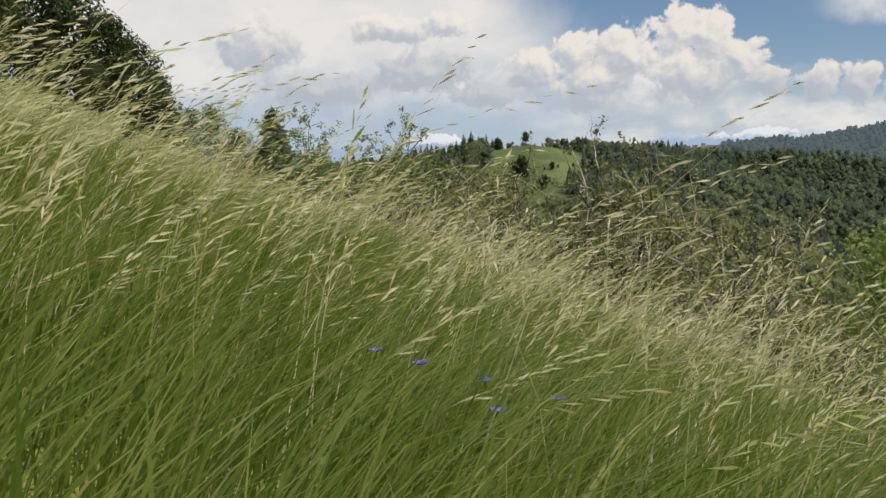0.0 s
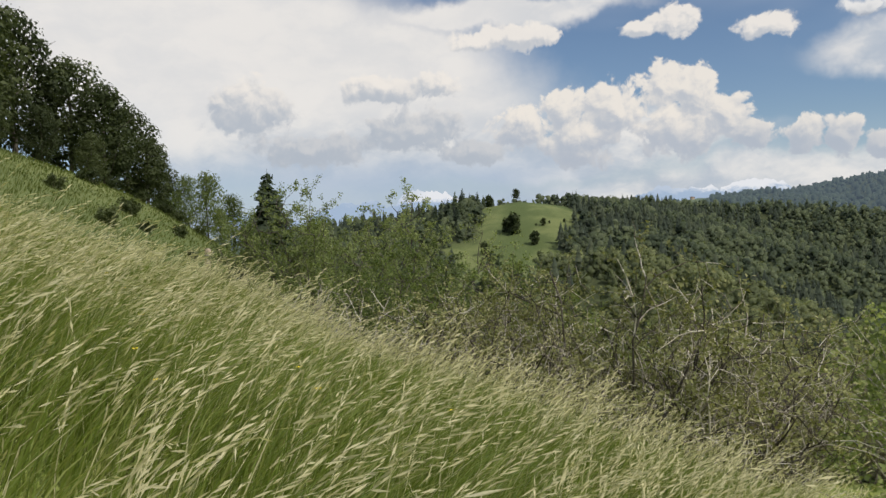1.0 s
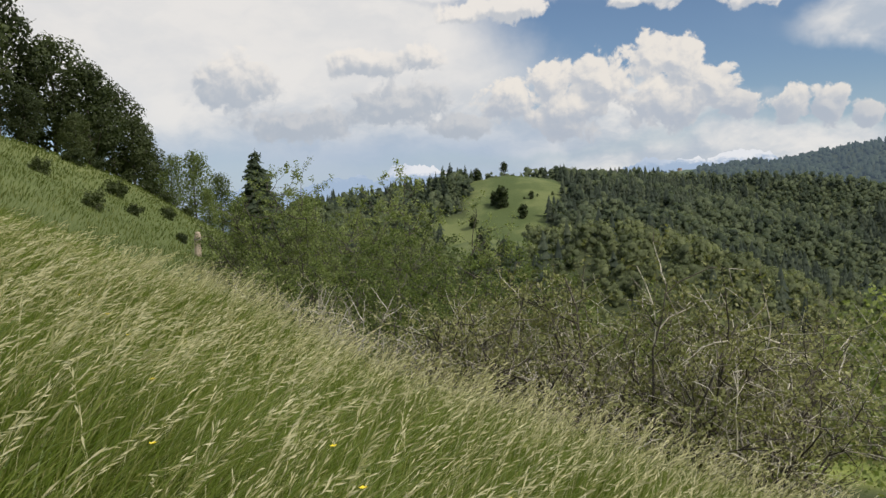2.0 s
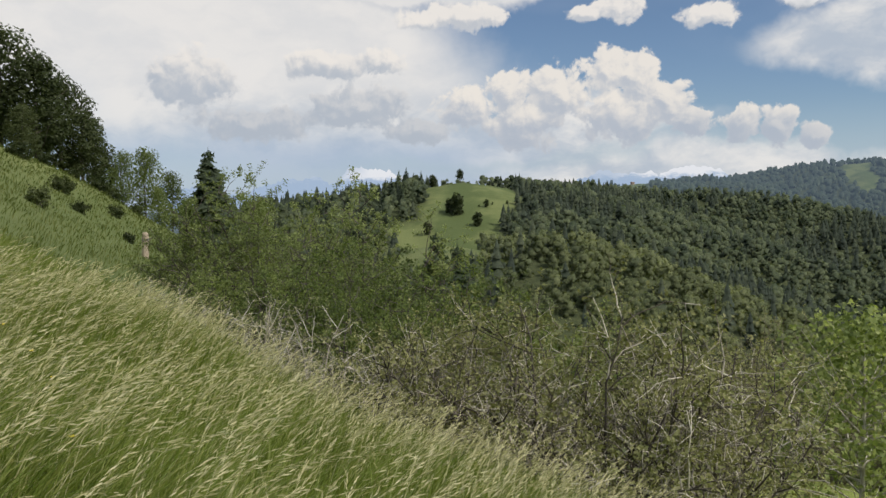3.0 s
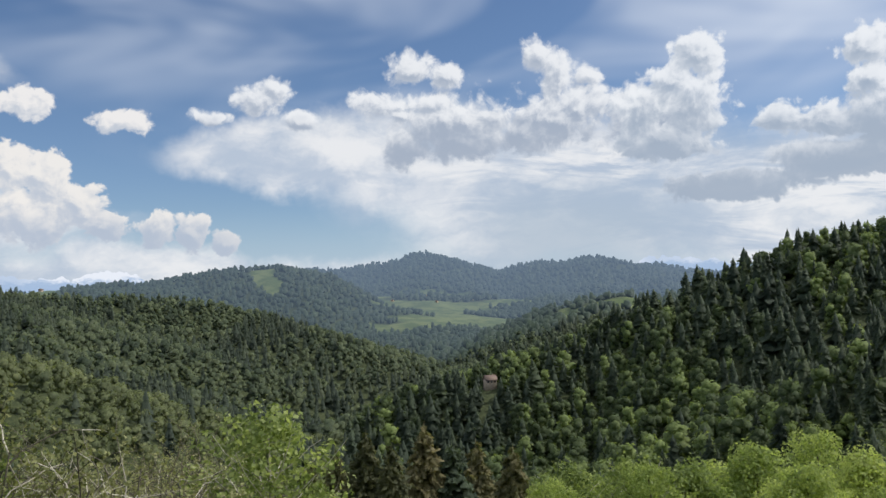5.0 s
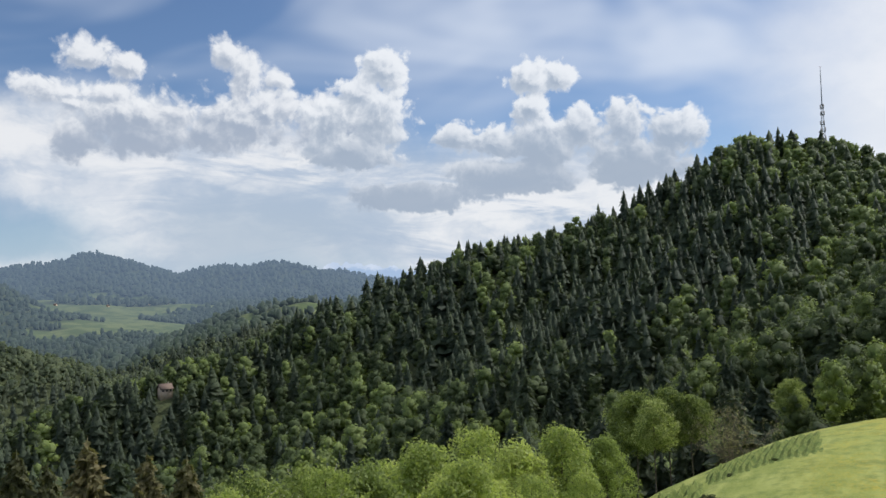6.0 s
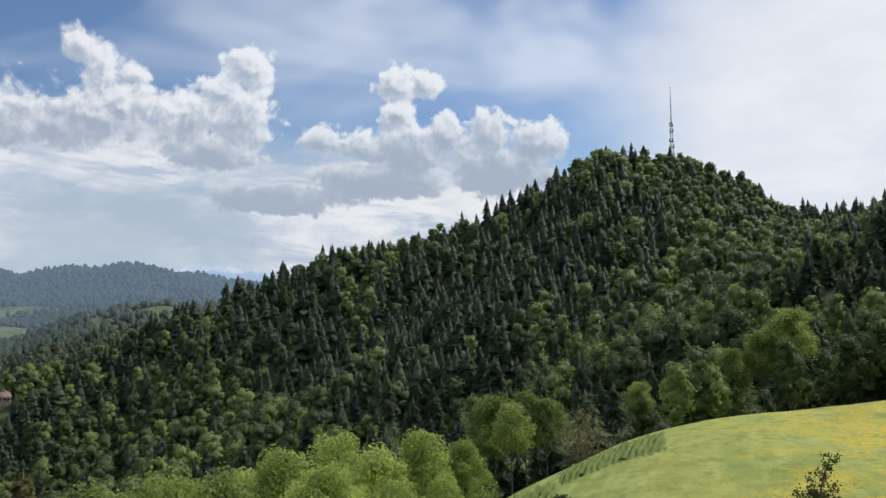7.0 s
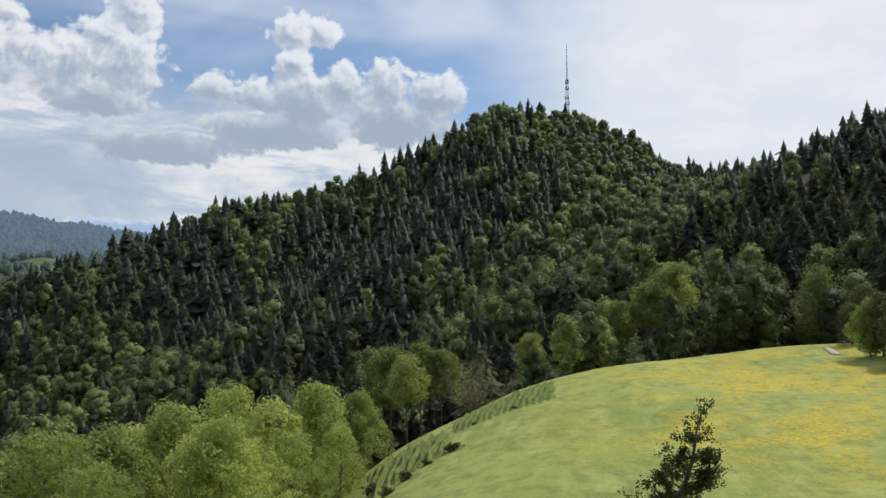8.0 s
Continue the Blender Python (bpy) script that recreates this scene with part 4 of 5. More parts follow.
def spot(az, r, sink=0.1):
    x, y = xy(az, r)
    return float(x), float(y), float(height([x], [y])[0]) - sink


def broad_tree(name, h, seed, leaf_mat, leaf=0.3, lobes=24, per=220, width=0.3, low=0.3, girth=0.2, limbs=9, bark_mat=None, ruffle=0.5, puff=1.0):
    """A broadleaved tree at the origin: trunk with limbs, and a crown of single leaves."""
    rg = np.random.default_rng(seed)
    root = new(name)
    stem, *boughs = limbs_shape(h, rg, girth, limbs, low, width * 1.0, 6)
    trunk = part("trunk", *stem, bark_mat or M_BARK, root)
    for b in boughs:
        part("limb", *b, bark_mat or M_BARK, trunk)
    part("crown", *crown_shape(h, rg, lobes, leaf, per, width, low, 0.3, ruffle, puff), leaf_mat, root)
    return root


def spruce_tree(name, h, seed, mat, pieces=900, width=0.19, bare=0.05, sprays=5000, fan=1.0, spray=0.02):
    rg = np.random.default_rng(seed)
    root = new(name)
    z = np.linspace(-0.02, 0.96, 7)
    part("trunk", *tube(np.stack([z * 0, z * 0, z * h], 1), 0.014 * h * (1 - z) + 0.01, 6), M_BARK, root)
    V, F = spruce_shape(h, rg, pieces, width, bare, fan)
    n = sprays
    k = rg.integers(0, len(F) - 3, n)
    b = rg.dirichlet((1, 1, 1), n)
    pts = (V[F[k]] * b[:, :, None]).sum(1)
    nr = pts * [1, 1, 0]
    nr = nr / (np.linalg.norm(nr, axis=1)[:, None] + 1e-6) + [0, 0, 0.6]
    V2, F2 = leaves(pts + rg.normal(0, 0.05, pts.shape), nr, h * spray, rg, 2.4, 0.8, 0.4)
    part("crown", np.concatenate([V, V2]), np.concatenate([F, F2 + len(V)]), mat, root)
    return root


def branchy(h, seed, stems=16, subs=9, twigs=6, spread=0.55, twig_len=0.16, lean=(0, 0)):
    """Stems, branches and twigs of a thorn bush; gives the wood and the twig ends."""
    rg = np.random.default_rng(seed)
    s, ends, dirs, stalks = Soup(), [], [], []

    def limb(p0, d, L, r0, segs, sides, wob):
        p = [np.array(p0, float)]
        for _ in range(segs):
            d = d + rg.normal(0, wob, 3)
            d /= np.linalg.norm(d)
            p.append(p[-1] + d * L / segs)
        p = np.array(p)
        shape = tube(p, np.linspace(r0, r0 * 0.35, segs + 1), sides)
        if sides > 3:
            stalks.append(shape)
        else:
            s.put(*shape)
        return p, d

    for _ in range(stems):
        a = rg.uniform(0, 6.283)
        out = rg.uniform(0.05, 1.0) ** 0.7 * spread * 1.5
        d = np.array([math.cos(a) * out + lean[0], math.sin(a) * out + lean[1], 1.0])
        d /= np.linalg.norm(d)
        L = h * rg.uniform(0.7, 1.08) * (1 - 0.18 * out)
        base = np.array([math.cos(a), math.sin(a), 0]) * rg.uniform(0, 0.25) * h * spread - [0, 0, 0.15]
        P, dd = limb(base, d, L, 0.0062 * h + 0.003, 7, 5, 0.17)
        ends.append(P[-1]), dirs.append(dd)
        for j in range(subs):
            f = rg.uniform(0.2, 1.0)
            q = P[min(6, int(f * 7))] + (P[min(7, int(f * 7) + 1)] - P[min(6, int(f * 7))]) * rg.uniform(0, 1)
            d2 = d * 0.6 + rg.normal(0, 0.75, 3) + [0, 0, 0.15]
            d2 /= np.linalg.norm(d2)
            Q, e2 = limb(q, d2, h * rg.uniform(0.18, 0.46) * (1.15 - 0.5 * f), 0.0032 * h + 0.001, 4, 3, 0.26)
            ends.append(Q[-1]), dirs.append(e2)
            for _k in range(twigs):
                g = rg.integers(1, 5)
                d3 = e2 * 0.5 + rg.normal(0, 0.8, 3)
                d3 /= np.linalg.norm(d3)
                R, e3 = limb(Q[g], d3, h * twig_len * rg.uniform(0.3, 1.0), 0.0013 * h + 0.0006, 2, 3, 0.3)
                ends += [R[-1], R[1]]
                dirs += [e3, e3]
    return stalks, *s.arrays(), np.array(ends), np.array(dirs)


def thorn_bush(name, h, seed, leaf_mat, leaf=0.03, per_end=2, share=0.6, wood=None, stem=None, **shape):
    """A thorn bush: bare grey wood and small leaves in tufts at the twig ends."""
    rg = np.random.default_rng(seed + 50)
    stalks, V, F, E, D = branchy(h, seed, **shape)
    root = new(name)
    for k in stalks:
        part("stem", *k, stem or M_BARK, root, "dark bare stem")
    tagged(part("twig_tangle", V, F, wood or M_TWIG, root), "bare grey twigs", kind="stuff")
    k = rg.uniform(0, 1, len(E)) < share * np.clip(0.35 + E[:, 2] / h, 0.3, 1.1)
    pts = np.repeat(E[k], per_end, 0) + rg.normal(0, leaf * 1.1, (k.sum() * per_end, 3))
    part("foliage", *leaves(pts, np.repeat(D[k], per_end, 0) + [0, 0, 0.4], leaf, rg, 1.5, 0.0, 0.8), leaf_mat, root)
    return root


def top_scale(az, r, el, h):
    """The scale that brings the top of a plant of height h to an elevation as seen by a standing person."""
    return (EYE + r * math.tan(radians(el)) - spot(az, r, 0.0)[2]) / h


def row_of(base, h, label, category, group, places):
    """A kind of plant at several places: bearing, distance, elevation of the top."""
    for i, (az, r, el) in enumerate(places):
        s = top_scale(az, r, el, h)
        if i == 0:
            x, y, z = spot(az, r)
            base.location, base.scale, base.rotation_euler = (x, y, z), (s, s, s), (0, 0, radians(az * 37) if len(places) > 1 else 0)
            tagged(base, label, category, group)
        else:
            x, y, z = spot(az, r)
            c = copy_thing(base, Matrix.LocRotScale((x, y, z), Euler((0, 0, radians(az * 37))), None))
            c.scale = (s, s, s)


# thicket along the edge of the slope
row_of(thorn_bush("thorn_bush", 2.5, 11, M_HAWTHORN, 0.028, 7, 0.5, stems=22, subs=12, twigs=7, twig_len=0.15, spread=0.55), 2.5, "tangled grey thorn bush with small fresh leaves on the slope", "bush", "thorn bushes on the slope",
       [(14.0, 8.6, -3.7), (6.2, 9.0, -5.4), (20.8, 9.8, -6.9), (10.2, 11.5, -6.4), (2.0, 9.6, -6.2)])
row_of(thorn_bush("bare_bush", 2.2, 23, M_HAWTHORN, 0.018, 6, 0.45, M_BLEACHED, M_BLEACHED, stems=16, subs=9, twigs=5, spread=0.75), 2.2, "pale bare twiggy bush with hardly any leaves", "bush", "bare bushes on the slope",
       [(0.5, 10.2, -8.0), (-4.5, 11.6, -5.6), (-8.5, 13.0, -4.8), (3.5, 9.4, -9.0), (-12, 14.5, -4.2), (-15.5, 16, -3.8), (9.5, 9.0, -9.0)])
row_of(thorn_bush("leafy_shrub", 6.0, 31, M_OLIVE, 0.06, 16, 0.95, M_BARK, stems=12, subs=9, twigs=4, spread=0.55), 6.0, "tall dark green leafy shrub behind the thicket", "shrub", "tall shrubs below the slope",
       [(-9.2, 36, 2.6), (-7.0, 34, 0.6), (-3.4, 40, 1.5), (-1.5, 34, -0.6), (1.0, 32, -2.2), (-11.5, 34, -0.5), (-5.2, 28, -1.8), (3.8, 30, -3.6), (-12.6, 44, -1.0)])
row_of(thorn_bush("green_shrub", 5.0, 37, M_BIRCH, 0.062, 16, 1.0, M_BARK, stems=12, subs=8, twigs=4, spread=0.6), 5.0, "bright green leafy shrub in the hollow", "shrub", "green shrubs in the hollow",
       [(0.8, 22, -3.4), (4.5, 21, -4.8), (-2.6, 21, -3.6), (2.6, 19, -5.2), (-5.6, 20, -3.6), (-0.8, 18, -5.0), (7.5, 25, -6.2), (10.5, 30, -6.4), (-9.8, 26, -2.6)])
row_of(thorn_bush("bare_tree", 6.0, 43, M_HAWTHORN, 0.042, 6, 0.8, M_BEIGE, M_BEIGE, stems=15, subs=9, twigs=6, spread=0.5, twig_len=0.2), 6.0, "pale bare young trees just coming into leaf", "tree", "bare young trees below",
       [(21.5, 46, -7.6), (25.3, 47, -7.2), (27.8, 48, -8.2), (17.5, 40, -7.4), (14, 36, -6.6), (29.4, 46, -10.0), (19.5, 44, -6.9), (23.4, 50, -7.0), (82.4, 122, -6.8)])

# broadleaved trees by the meadow and in the valley
row_of(broad_tree("young_birch", 9.0, 51, M_AIRY, 0.15, 90, 48, 0.36, 0.30, 0.11, 30, M_PALE, 0.6, 0.5), 9.0, "slender young birch with fresh light green leaves", "tree", "young birches",
       [(31.0, 25, -5.7), (34.0, 46, -11.4), (55.0, 62, -10.1), (50.8, 58, -10.7)])
row_of(broad_tree("maple", 15.0, 57, M_SPRING, 0.21, 64, 300, 0.36, 0.10, 0.25, 9, None, 0.6, 0.62), 15.0, "full round bright green maple in spring leaf", "tree", "bright trees beside the meadow",
       [(71.6, 92, -8.7), (74.4, 104, -9.4), (68.6, 88, -9.7), (65.4, 60, -10.6), (62.5, 72, -9.5), (106.9, 128, -3.2), (58.5, 66, -10.7)])
row_of(broad_tree("ash_tree", 14.0, 63, M_SPRING, 0.15, 90, 130, 0.32, 0.2, 0.18, 16, None, 0.6, 0.42), 14.0, "airy green ash tree with thin crown", "tree", "airy trees in the valley",
       [(65.9, 98, -8.3), (60.4, 84, -10.4), (63.8, 66, -11.4), (69.8, 72, -11.6), (67.2, 66, -11.8), (56.8, 76, -11.2), (73.0, 84, -11.6), (53.0, 70, -11.2), (49.5, 54, -11.6), (55.6, 58, -10.4), (51, 62, -11.2), (58.0, 52, -12.6)])
row_of(broad_tree("tall_beech", 22.0, 69, M_AIRY, 0.24, 70, 190, 0.24, 0.52, 0.17, 16, M_BARK, 0.5, 0.62), 22.0, "tall beech with high green crown and bare trunk", "tree", "tall trees at the meadow edge",
       [(76.4, 126, -6.3), (78.6, 128, -6.1), (80.0, 126, -6.6), (77.6, 118, -6.9), (95.4, 152, -0.8), (93.6, 150, -2.2), (91.8, 146, -3.4), (88.4, 140, -4.8), (86.0, 136, -5.6)])
row_of(broad_tree("dark_oak", 14.0, 75, M_DARKLEAF, 0.30, 46, 140, 0.36, 0.14, 0.28, 9, None, 0.4, 0.75), 14.0, "dark green broadleaved tree above the grassy slope", "tree", "dark trees above the slope",
       [(-26, 84, 13.6), (-23, 88, 11.0), (-21, 84, 9.4), (-19.6, 92, 8.1), (-18.4, 88, 6.2), (-28.5, 76, 15.5), (-31, 72, 17.0), (-24.6, 76, 8.0), (-17.4, 96, 4.0), (-34, 70, 18), (-21.8, 74, 6.4), (-27.4, 70, 9.0), (105.9, 142, -3.6), (107.6, 128, -2.9), (108.8, 122, -2.6), (110.4, 118, -2.0), (112.2, 112, -1.5), (114.5, 106, -1.0), (106.6, 150, -2.4)])
row_of(broad_tree("alder", 9.0, 81, M_OLIVE, 0.17, 40, 130, 0.3, 0.12, 0.12, 10), 9.0, "grey-green alder with light spring foliage", "tree", "alders behind the slope",
       [(-14.8, 88, 3.9), (-13.2, 90, 2.4), (-16.2, 86, 3.7), (-12.2, 80, 0.6), (-14.0, 78, 1.4), (-8.0, 84, 0.8), (104.0, 168, -1.3)])
row_of(spruce_tree("spruce", 12.0, 87, M_SPRUCE, 520, 0.34), 12.0, "dark spruce with drooping branches", "tree", "dark spruces",
       [(-10.9, 92, 3.9), (4.1, 150, -1.7), (5.5, 165, -2.5), (43.0, 66, -9.4)])
row_of(spruce_tree("old_spruce", 13.0, 88, M_BROWN, 1100, 0.29, 0.05, 16000, 0.35, 0.014), 13.0, "old spruce with thin brownish needles", "tree", "brownish spruces in the hollow",
       [(37.3, 62, -8.5), (41.2, 66, -8.2), (39.0, 58, -9.4), (47.1, 64, -9.8), (35.2, 64, -9.6), (44.6, 72, -9.4), (33.6, 60, -10.4)])
def leaning_tree(name, h, seed):
    """An old fruit tree: crooked leaning trunk with a bare top, dense leafy boughs low down."""
    rg = np.random.default_rng(seed)
    root = new(name)
    z = np.linspace(0, 1, 10)
    lean = np.stack([-0.02 * h * z, -0.27 * h * z ** 1.15 + 0.02 * h * np.sin(z * 9), h * z - 0.2], 1)
    trunk = part("trunk", *tube(lean, 0.024 * h * (1 - 0.9 * z), 7), M_BARK, root)
    P, N = [], []
    for k in range(64):
        f = 0.1 + 0.88 * ((k + rg.uniform(0, 1)) / 64) ** 1.1
        base = np.array([np.interp(f, z, lean[:, i]) for i in range(3)])
        a = rg.uniform(0, 6.283)
        L = h * (0.22 * (1 - f) + 0.05) * rg.uniform(0.65, 1.25)
        t = np.linspace(0, 1, 6)[:, None]
        p = base + np.array([math.cos(a), math.sin(a), 0]) * t * L + np.array([0, 0, 1]) * t * L * rg.uniform(0.0, 0.6) + rg.normal(0, 0.05 * L, (6, 3)) * t
        part("limb", *tube(p, 0.0065 * h * (1.2 - f) * (1 - 0.8 * t[:, 0]) + 0.005, 4), M_BARK, trunk)
        for _ in range(9):
            g = int(rg.integers(2, 6))
            d = (p[5] - p[0]) / L + rg.normal(0, 0.7, 3)
            q = p[g] + d * L * rg.uniform(0.12, 0.32)
            s_leaf = int(62 * np.clip(1.25 - 1.5 * f, 0.06, 1) * rg.uniform(0.3, 1.4))
            u = rg.uniform(0, 1.1, s_leaf)[:, None]
            P.append(p[g] + (q - p[g]) * u + rg.normal(0, 0.06 + 0.03 * L, (s_leaf, 3))), N.append(rg.normal(0, 1, (s_leaf, 3)) + [0, 0, 0.6])
    part("crown", *leaves(np.concatenate(P), np.concatenate(N), 0.085, rg, 1.5, 0.3, 0.5), M_DARKLEAF, root)
    return root


row_of(leaning_tree("leaning_tree", 7.0, 93), 7.0, "leaning half-bare old fruit tree on the meadow", "tree", "", [(95.1, 46, -9.4)])

# small bushes on the upper slope
def reach(az, el, r0=20, r1=200):
    """Distance at which the land along a bearing rises to an elevation."""
    rr = np.linspace(r0, r1, 800)
    x, y = xy(az, rr)
    e = np.degrees(np.arctan2(height(x, y) - EYE, rr))
    k = np.nonzero(e >= el)[0]
    return float(rr[k[0]]) if len(k) else r1


small = thorn_bush("slope_bush", 1.2, 97, M_DARKLEAF, 0.11, 6, 0.95, stems=8, subs=5, twigs=3, spread=0.5)
for i, (az, el, s) in enumerate([(-19.7, 1.0, 1.5), (-16.7, 1.6, 1.3), (-21.1, 0.2, 1.3), (-18.7, -0.3, 1.0), (-16.6, -0.6, 1.2), (-22.0, 3.1, 1.5), (-17.6, 2.0, 1.6),
                                 (-15.4, -0.4, 1.1), (-20.6, 2.7, 1.3), (-18.9, 2.2, 1.2), (-15.9, -2.2, 0.8), (-24.0, 2.6, 1.2)]):
    r = min(reach(az, el), 69)
    s *= 0.62
    x, y, z = spot(az, r, 0.05)
    if i == 0:
        small.location, small.scale = (x, y, z), (s, s, s)
        tagged(small, "small dark round bush on the grassy slope", "bush", "bushes on the upper slope")
    else:
        c = copy_thing(small, pose(x, y, z, 0, 0, az * 41))
        c.scale = (s, s, s)

# grass on the slope, bent by the wind
def grass(name, label, count, a0, a1, r0, r1, tall, mat, rg, stalks, origin=(0, 0)):
    u = rg.uniform(0, 1, count)
    r = np.sqrt(r0 * r0 + u * (r1 * r1 - r0 * r0))
    a = rg.uniform(a0, a1, count)
    x, y = xy(a, r)
    x, y = x + origin[0], y + origin[1]
    keep = np.minimum(np.hypot(x - 0.71, y + 1.13), np.hypot(x - 0.55, y + 1.0)) > (1.25 if stalks else 0.3)
    dens = np.sin(x * 1.7 + np.sin(y * 1.3)) + np.sin(y * 2.3 + 1)
    keep &= rg.uniform(-2.4, 1.2, count) < dens + 0.6
    x, y = x[keep], y[keep]
    n = len(x)
    z = height(x, y) - 0.02
    h = tall * rg.uniform(0.55, 1.15, n) * (1 + 0.15 * np.sin(x * 0.9) * np.cos(y * 1.1))
    wind = np.radians(75 + rg.normal(0, 36, n))
    gust = rg.uniform(0.2, 0.95, n) * (1.0 + 0.25 * np.sin(x * 1.1 + y * 0.7))
    lx, ly = np.sin(wind) * gust, np.cos(wind) * gust
    w = rg.uniform(0.0016, 0.0038, n) * (1 + r[keep] * 0.13)
    side = rg.uniform(0, 6.28, n)
    sx, sy = np.cos(side) * w, np.sin(side) * w
    base = np.stack([x, y, z], 1)

    def at(t):
        return base + np.stack([lx * h * t ** 1.9, ly * h * t ** 1.9, h * (t - 0.28 * gust * t ** 2.4)], 1)

    S = np.stack([sx, sy, 0 * sx], 1)
    if not stalks and r0 > 4:
        rows = [at(0) - S, at(0) + S, at(0.6) - S * 0.8, at(0.6) + S * 0.8, at(1.0)]
        V = np.stack(rows, 1).reshape(-1, 3)
        f = np.array([[0, 1, 3], [0, 3, 2], [2, 3, 4]])
        F = (f[None] + (np.arange(n) * 5)[:, None, None]).reshape(-1, 3)
        tint = np.repeat(rg.uniform(0, 1, n), 5)
    elif not stalks:
        rows = [at(0) - S, at(0) + S, at(0.4) - S * 0.9, at(0.4) + S * 0.9, at(0.75) - S * 0.6, at(0.75) + S * 0.6, at(1.0)]
        V = np.stack(rows, 1).reshape(-1, 3)
        f = np.array([[0, 1, 3], [0, 3, 2], [2, 3, 5], [2, 5, 4], [4, 5, 6]])
        F = (f[None] + (np.arange(n) * 7)[:, None, None]).reshape(-1, 3)
        tint = np.repeat(rg.uniform(0, 1, n), 7)
    else:
        rows = [at(0) - S * 0.4, at(0) + S * 0.4, at(0.5) - S * 0.35, at(0.5) + S * 0.35, at(1.0)]
        V = [np.stack(rows, 1).reshape(-1, 3)]
        f = np.array([[0, 1, 3], [0, 3, 2], [2, 3, 4]])
        F = [(f[None] + (np.arange(n) * 5)[:, None, None]).reshape(-1, 3)]
        total = n * 5
        wv = np.stack([np.sin(wind), np.cos(wind), -0.15 + 0 * wind], 1)
        for k in range(15 if r0 < 4 else 11):
            t = 0.68 + 0.33 * k / (14 if r0 < 4 else 10)
            p, d = at(t), at(t + 0.04) - at(t - 0.04)
            d /= np.linalg.norm(d, axis=1)[:, None]
            out = d * 1.0 + wv * rg.uniform(0.1, 0.75, n)[:, None] + rg.normal(0, 0.22, (n, 3))
            out /= np.linalg.norm(out, axis=1)[:, None]
            grow = (1 + 0.05 * r[keep])[:, None]
            stem = (rg.uniform(0.004, 0.03, n) * (1.15 - k / 16))[:, None]
            L = rg.uniform(0.018, 0.038, n)[:, None] * grow
            p1 = p + out * stem
            tip = p1 + out * L
            sd = np.cross(out, rg.normal(0, 1, (n, 3)))
            sd = sd / np.linalg.norm(sd, axis=1)[:, None] * 0.0025 * grow
            V.append(np.stack([p, p1 * 0.6 + tip * 0.4 + sd, tip, p1 * 0.6 + tip * 0.4 - sd], 1).reshape(-1, 3))
            F.append((np.array([[0, 1, 2], [0, 2, 3]])[None] + (np.arange(n) * 4)[:, None, None]).reshape(-1, 3) + total)
            total += n * 4
        V, F = np.concatenate(V), np.concatenate(F)
        tint = rg.uniform(0, 1, len(V))
    return tagged(new(name, mesh_of(name, V, F, mat, tint)), label, "grass", kind="stuff")


gr = np.random.default_rng(5)
grass("near_grass", "tall green meadow grass leaning in the wind", 80000, -115, 75, 0.1, 6.6, 0.50, M_GRASS, gr, False, (0.7, -1.8))
grass("grass_behind", "tall green meadow grass behind the standing place", 30000, 75, 245, 0.1, 6.6, 0.50, M_GRASS, gr, False, (0.7, -1.8))
grass("slope_grass", "tall green grass on the slope", 42000, -48, 34, 4.4, 9.8, 0.46, M_GRASS, gr, False)
grass("upper_slope_grass", "tall green grass further up the slope", 30000, -48, -6, 9.5, 18, 0.40, M_GRASS, gr, False)
grass("far_slope_grass", "short grass tussocks on the upper slope", 26000, -40, -9, 18, 72, 0.26, M_DULLGRASS, gr, False)
grass("grass_panicles", "pale ripe seed heads of tall grass bent by wind", 4600, -110, 60, 0.6, 6.4, 0.80, M_SEED, gr, True, (0.7, -1.8))
grass("tall_panicles", "tallest pale seed heads standing over the grass", 110, -70, 25, 1.0, 2.6, 0.92, M_SEED, gr, True, (0.7, -1.0))
grass("slope_panicles", "pale ripe seed heads on the slope", 6000, -46, 30, 4.6, 11.0, 0.62, M_SEED, gr, True)

# ---- built things ----
def plain(name, a, b, scale=3.0, rough=0.7, metal=0.0):
    m, n = material(name)
    p = n.add("ShaderNodeTexCoord").outputs["Object"]
    v = n.noise(p, scale, 5.0, 0.6)
    out = surface(n, n.mix(n.step(v, 0.3, 0.7), a, b), rough, v, 0.2, 0.01)
    out.node.inputs["Metallic"].default_value = metal
    finish(n, out)
    return m


M_STEEL = plain("galvanised_steel", (0.16, 0.17, 0.18), (0.26, 0.27, 0.28), 2.0, 0.5, 0.3)
M_RED = plain("faded_red_paint", (0.30, 0.09, 0.07), (0.40, 0.14, 0.10), 2.0)
M_PLASTER = plain("beige_plaster", (0.40, 0.31, 0.22), (0.50, 0.41, 0.31), 1.0)
M_ROOF = plain("brown_roof_tiles", (0.15, 0.105, 0.08), (0.22, 0.155, 0.12), 4.0)
M_TRACK = plain("pale_gravel", (0.33, 0.27, 0.22), (0.44, 0.37, 0.31), 1.5)
M_PANE = plain("dark_window_glass", (0.03, 0.035, 0.04), (0.05, 0.055, 0.06), 1.0, 0.15)


def bars(pairs, radius, sides=4):
    s = Soup()
    for p, q in pairs:
        p, q = np.array(p, float), np.array(q, float)
        s.put(*tube(np.linspace(p, q, 2), [radius, radius], sides))
    return s.arrays()


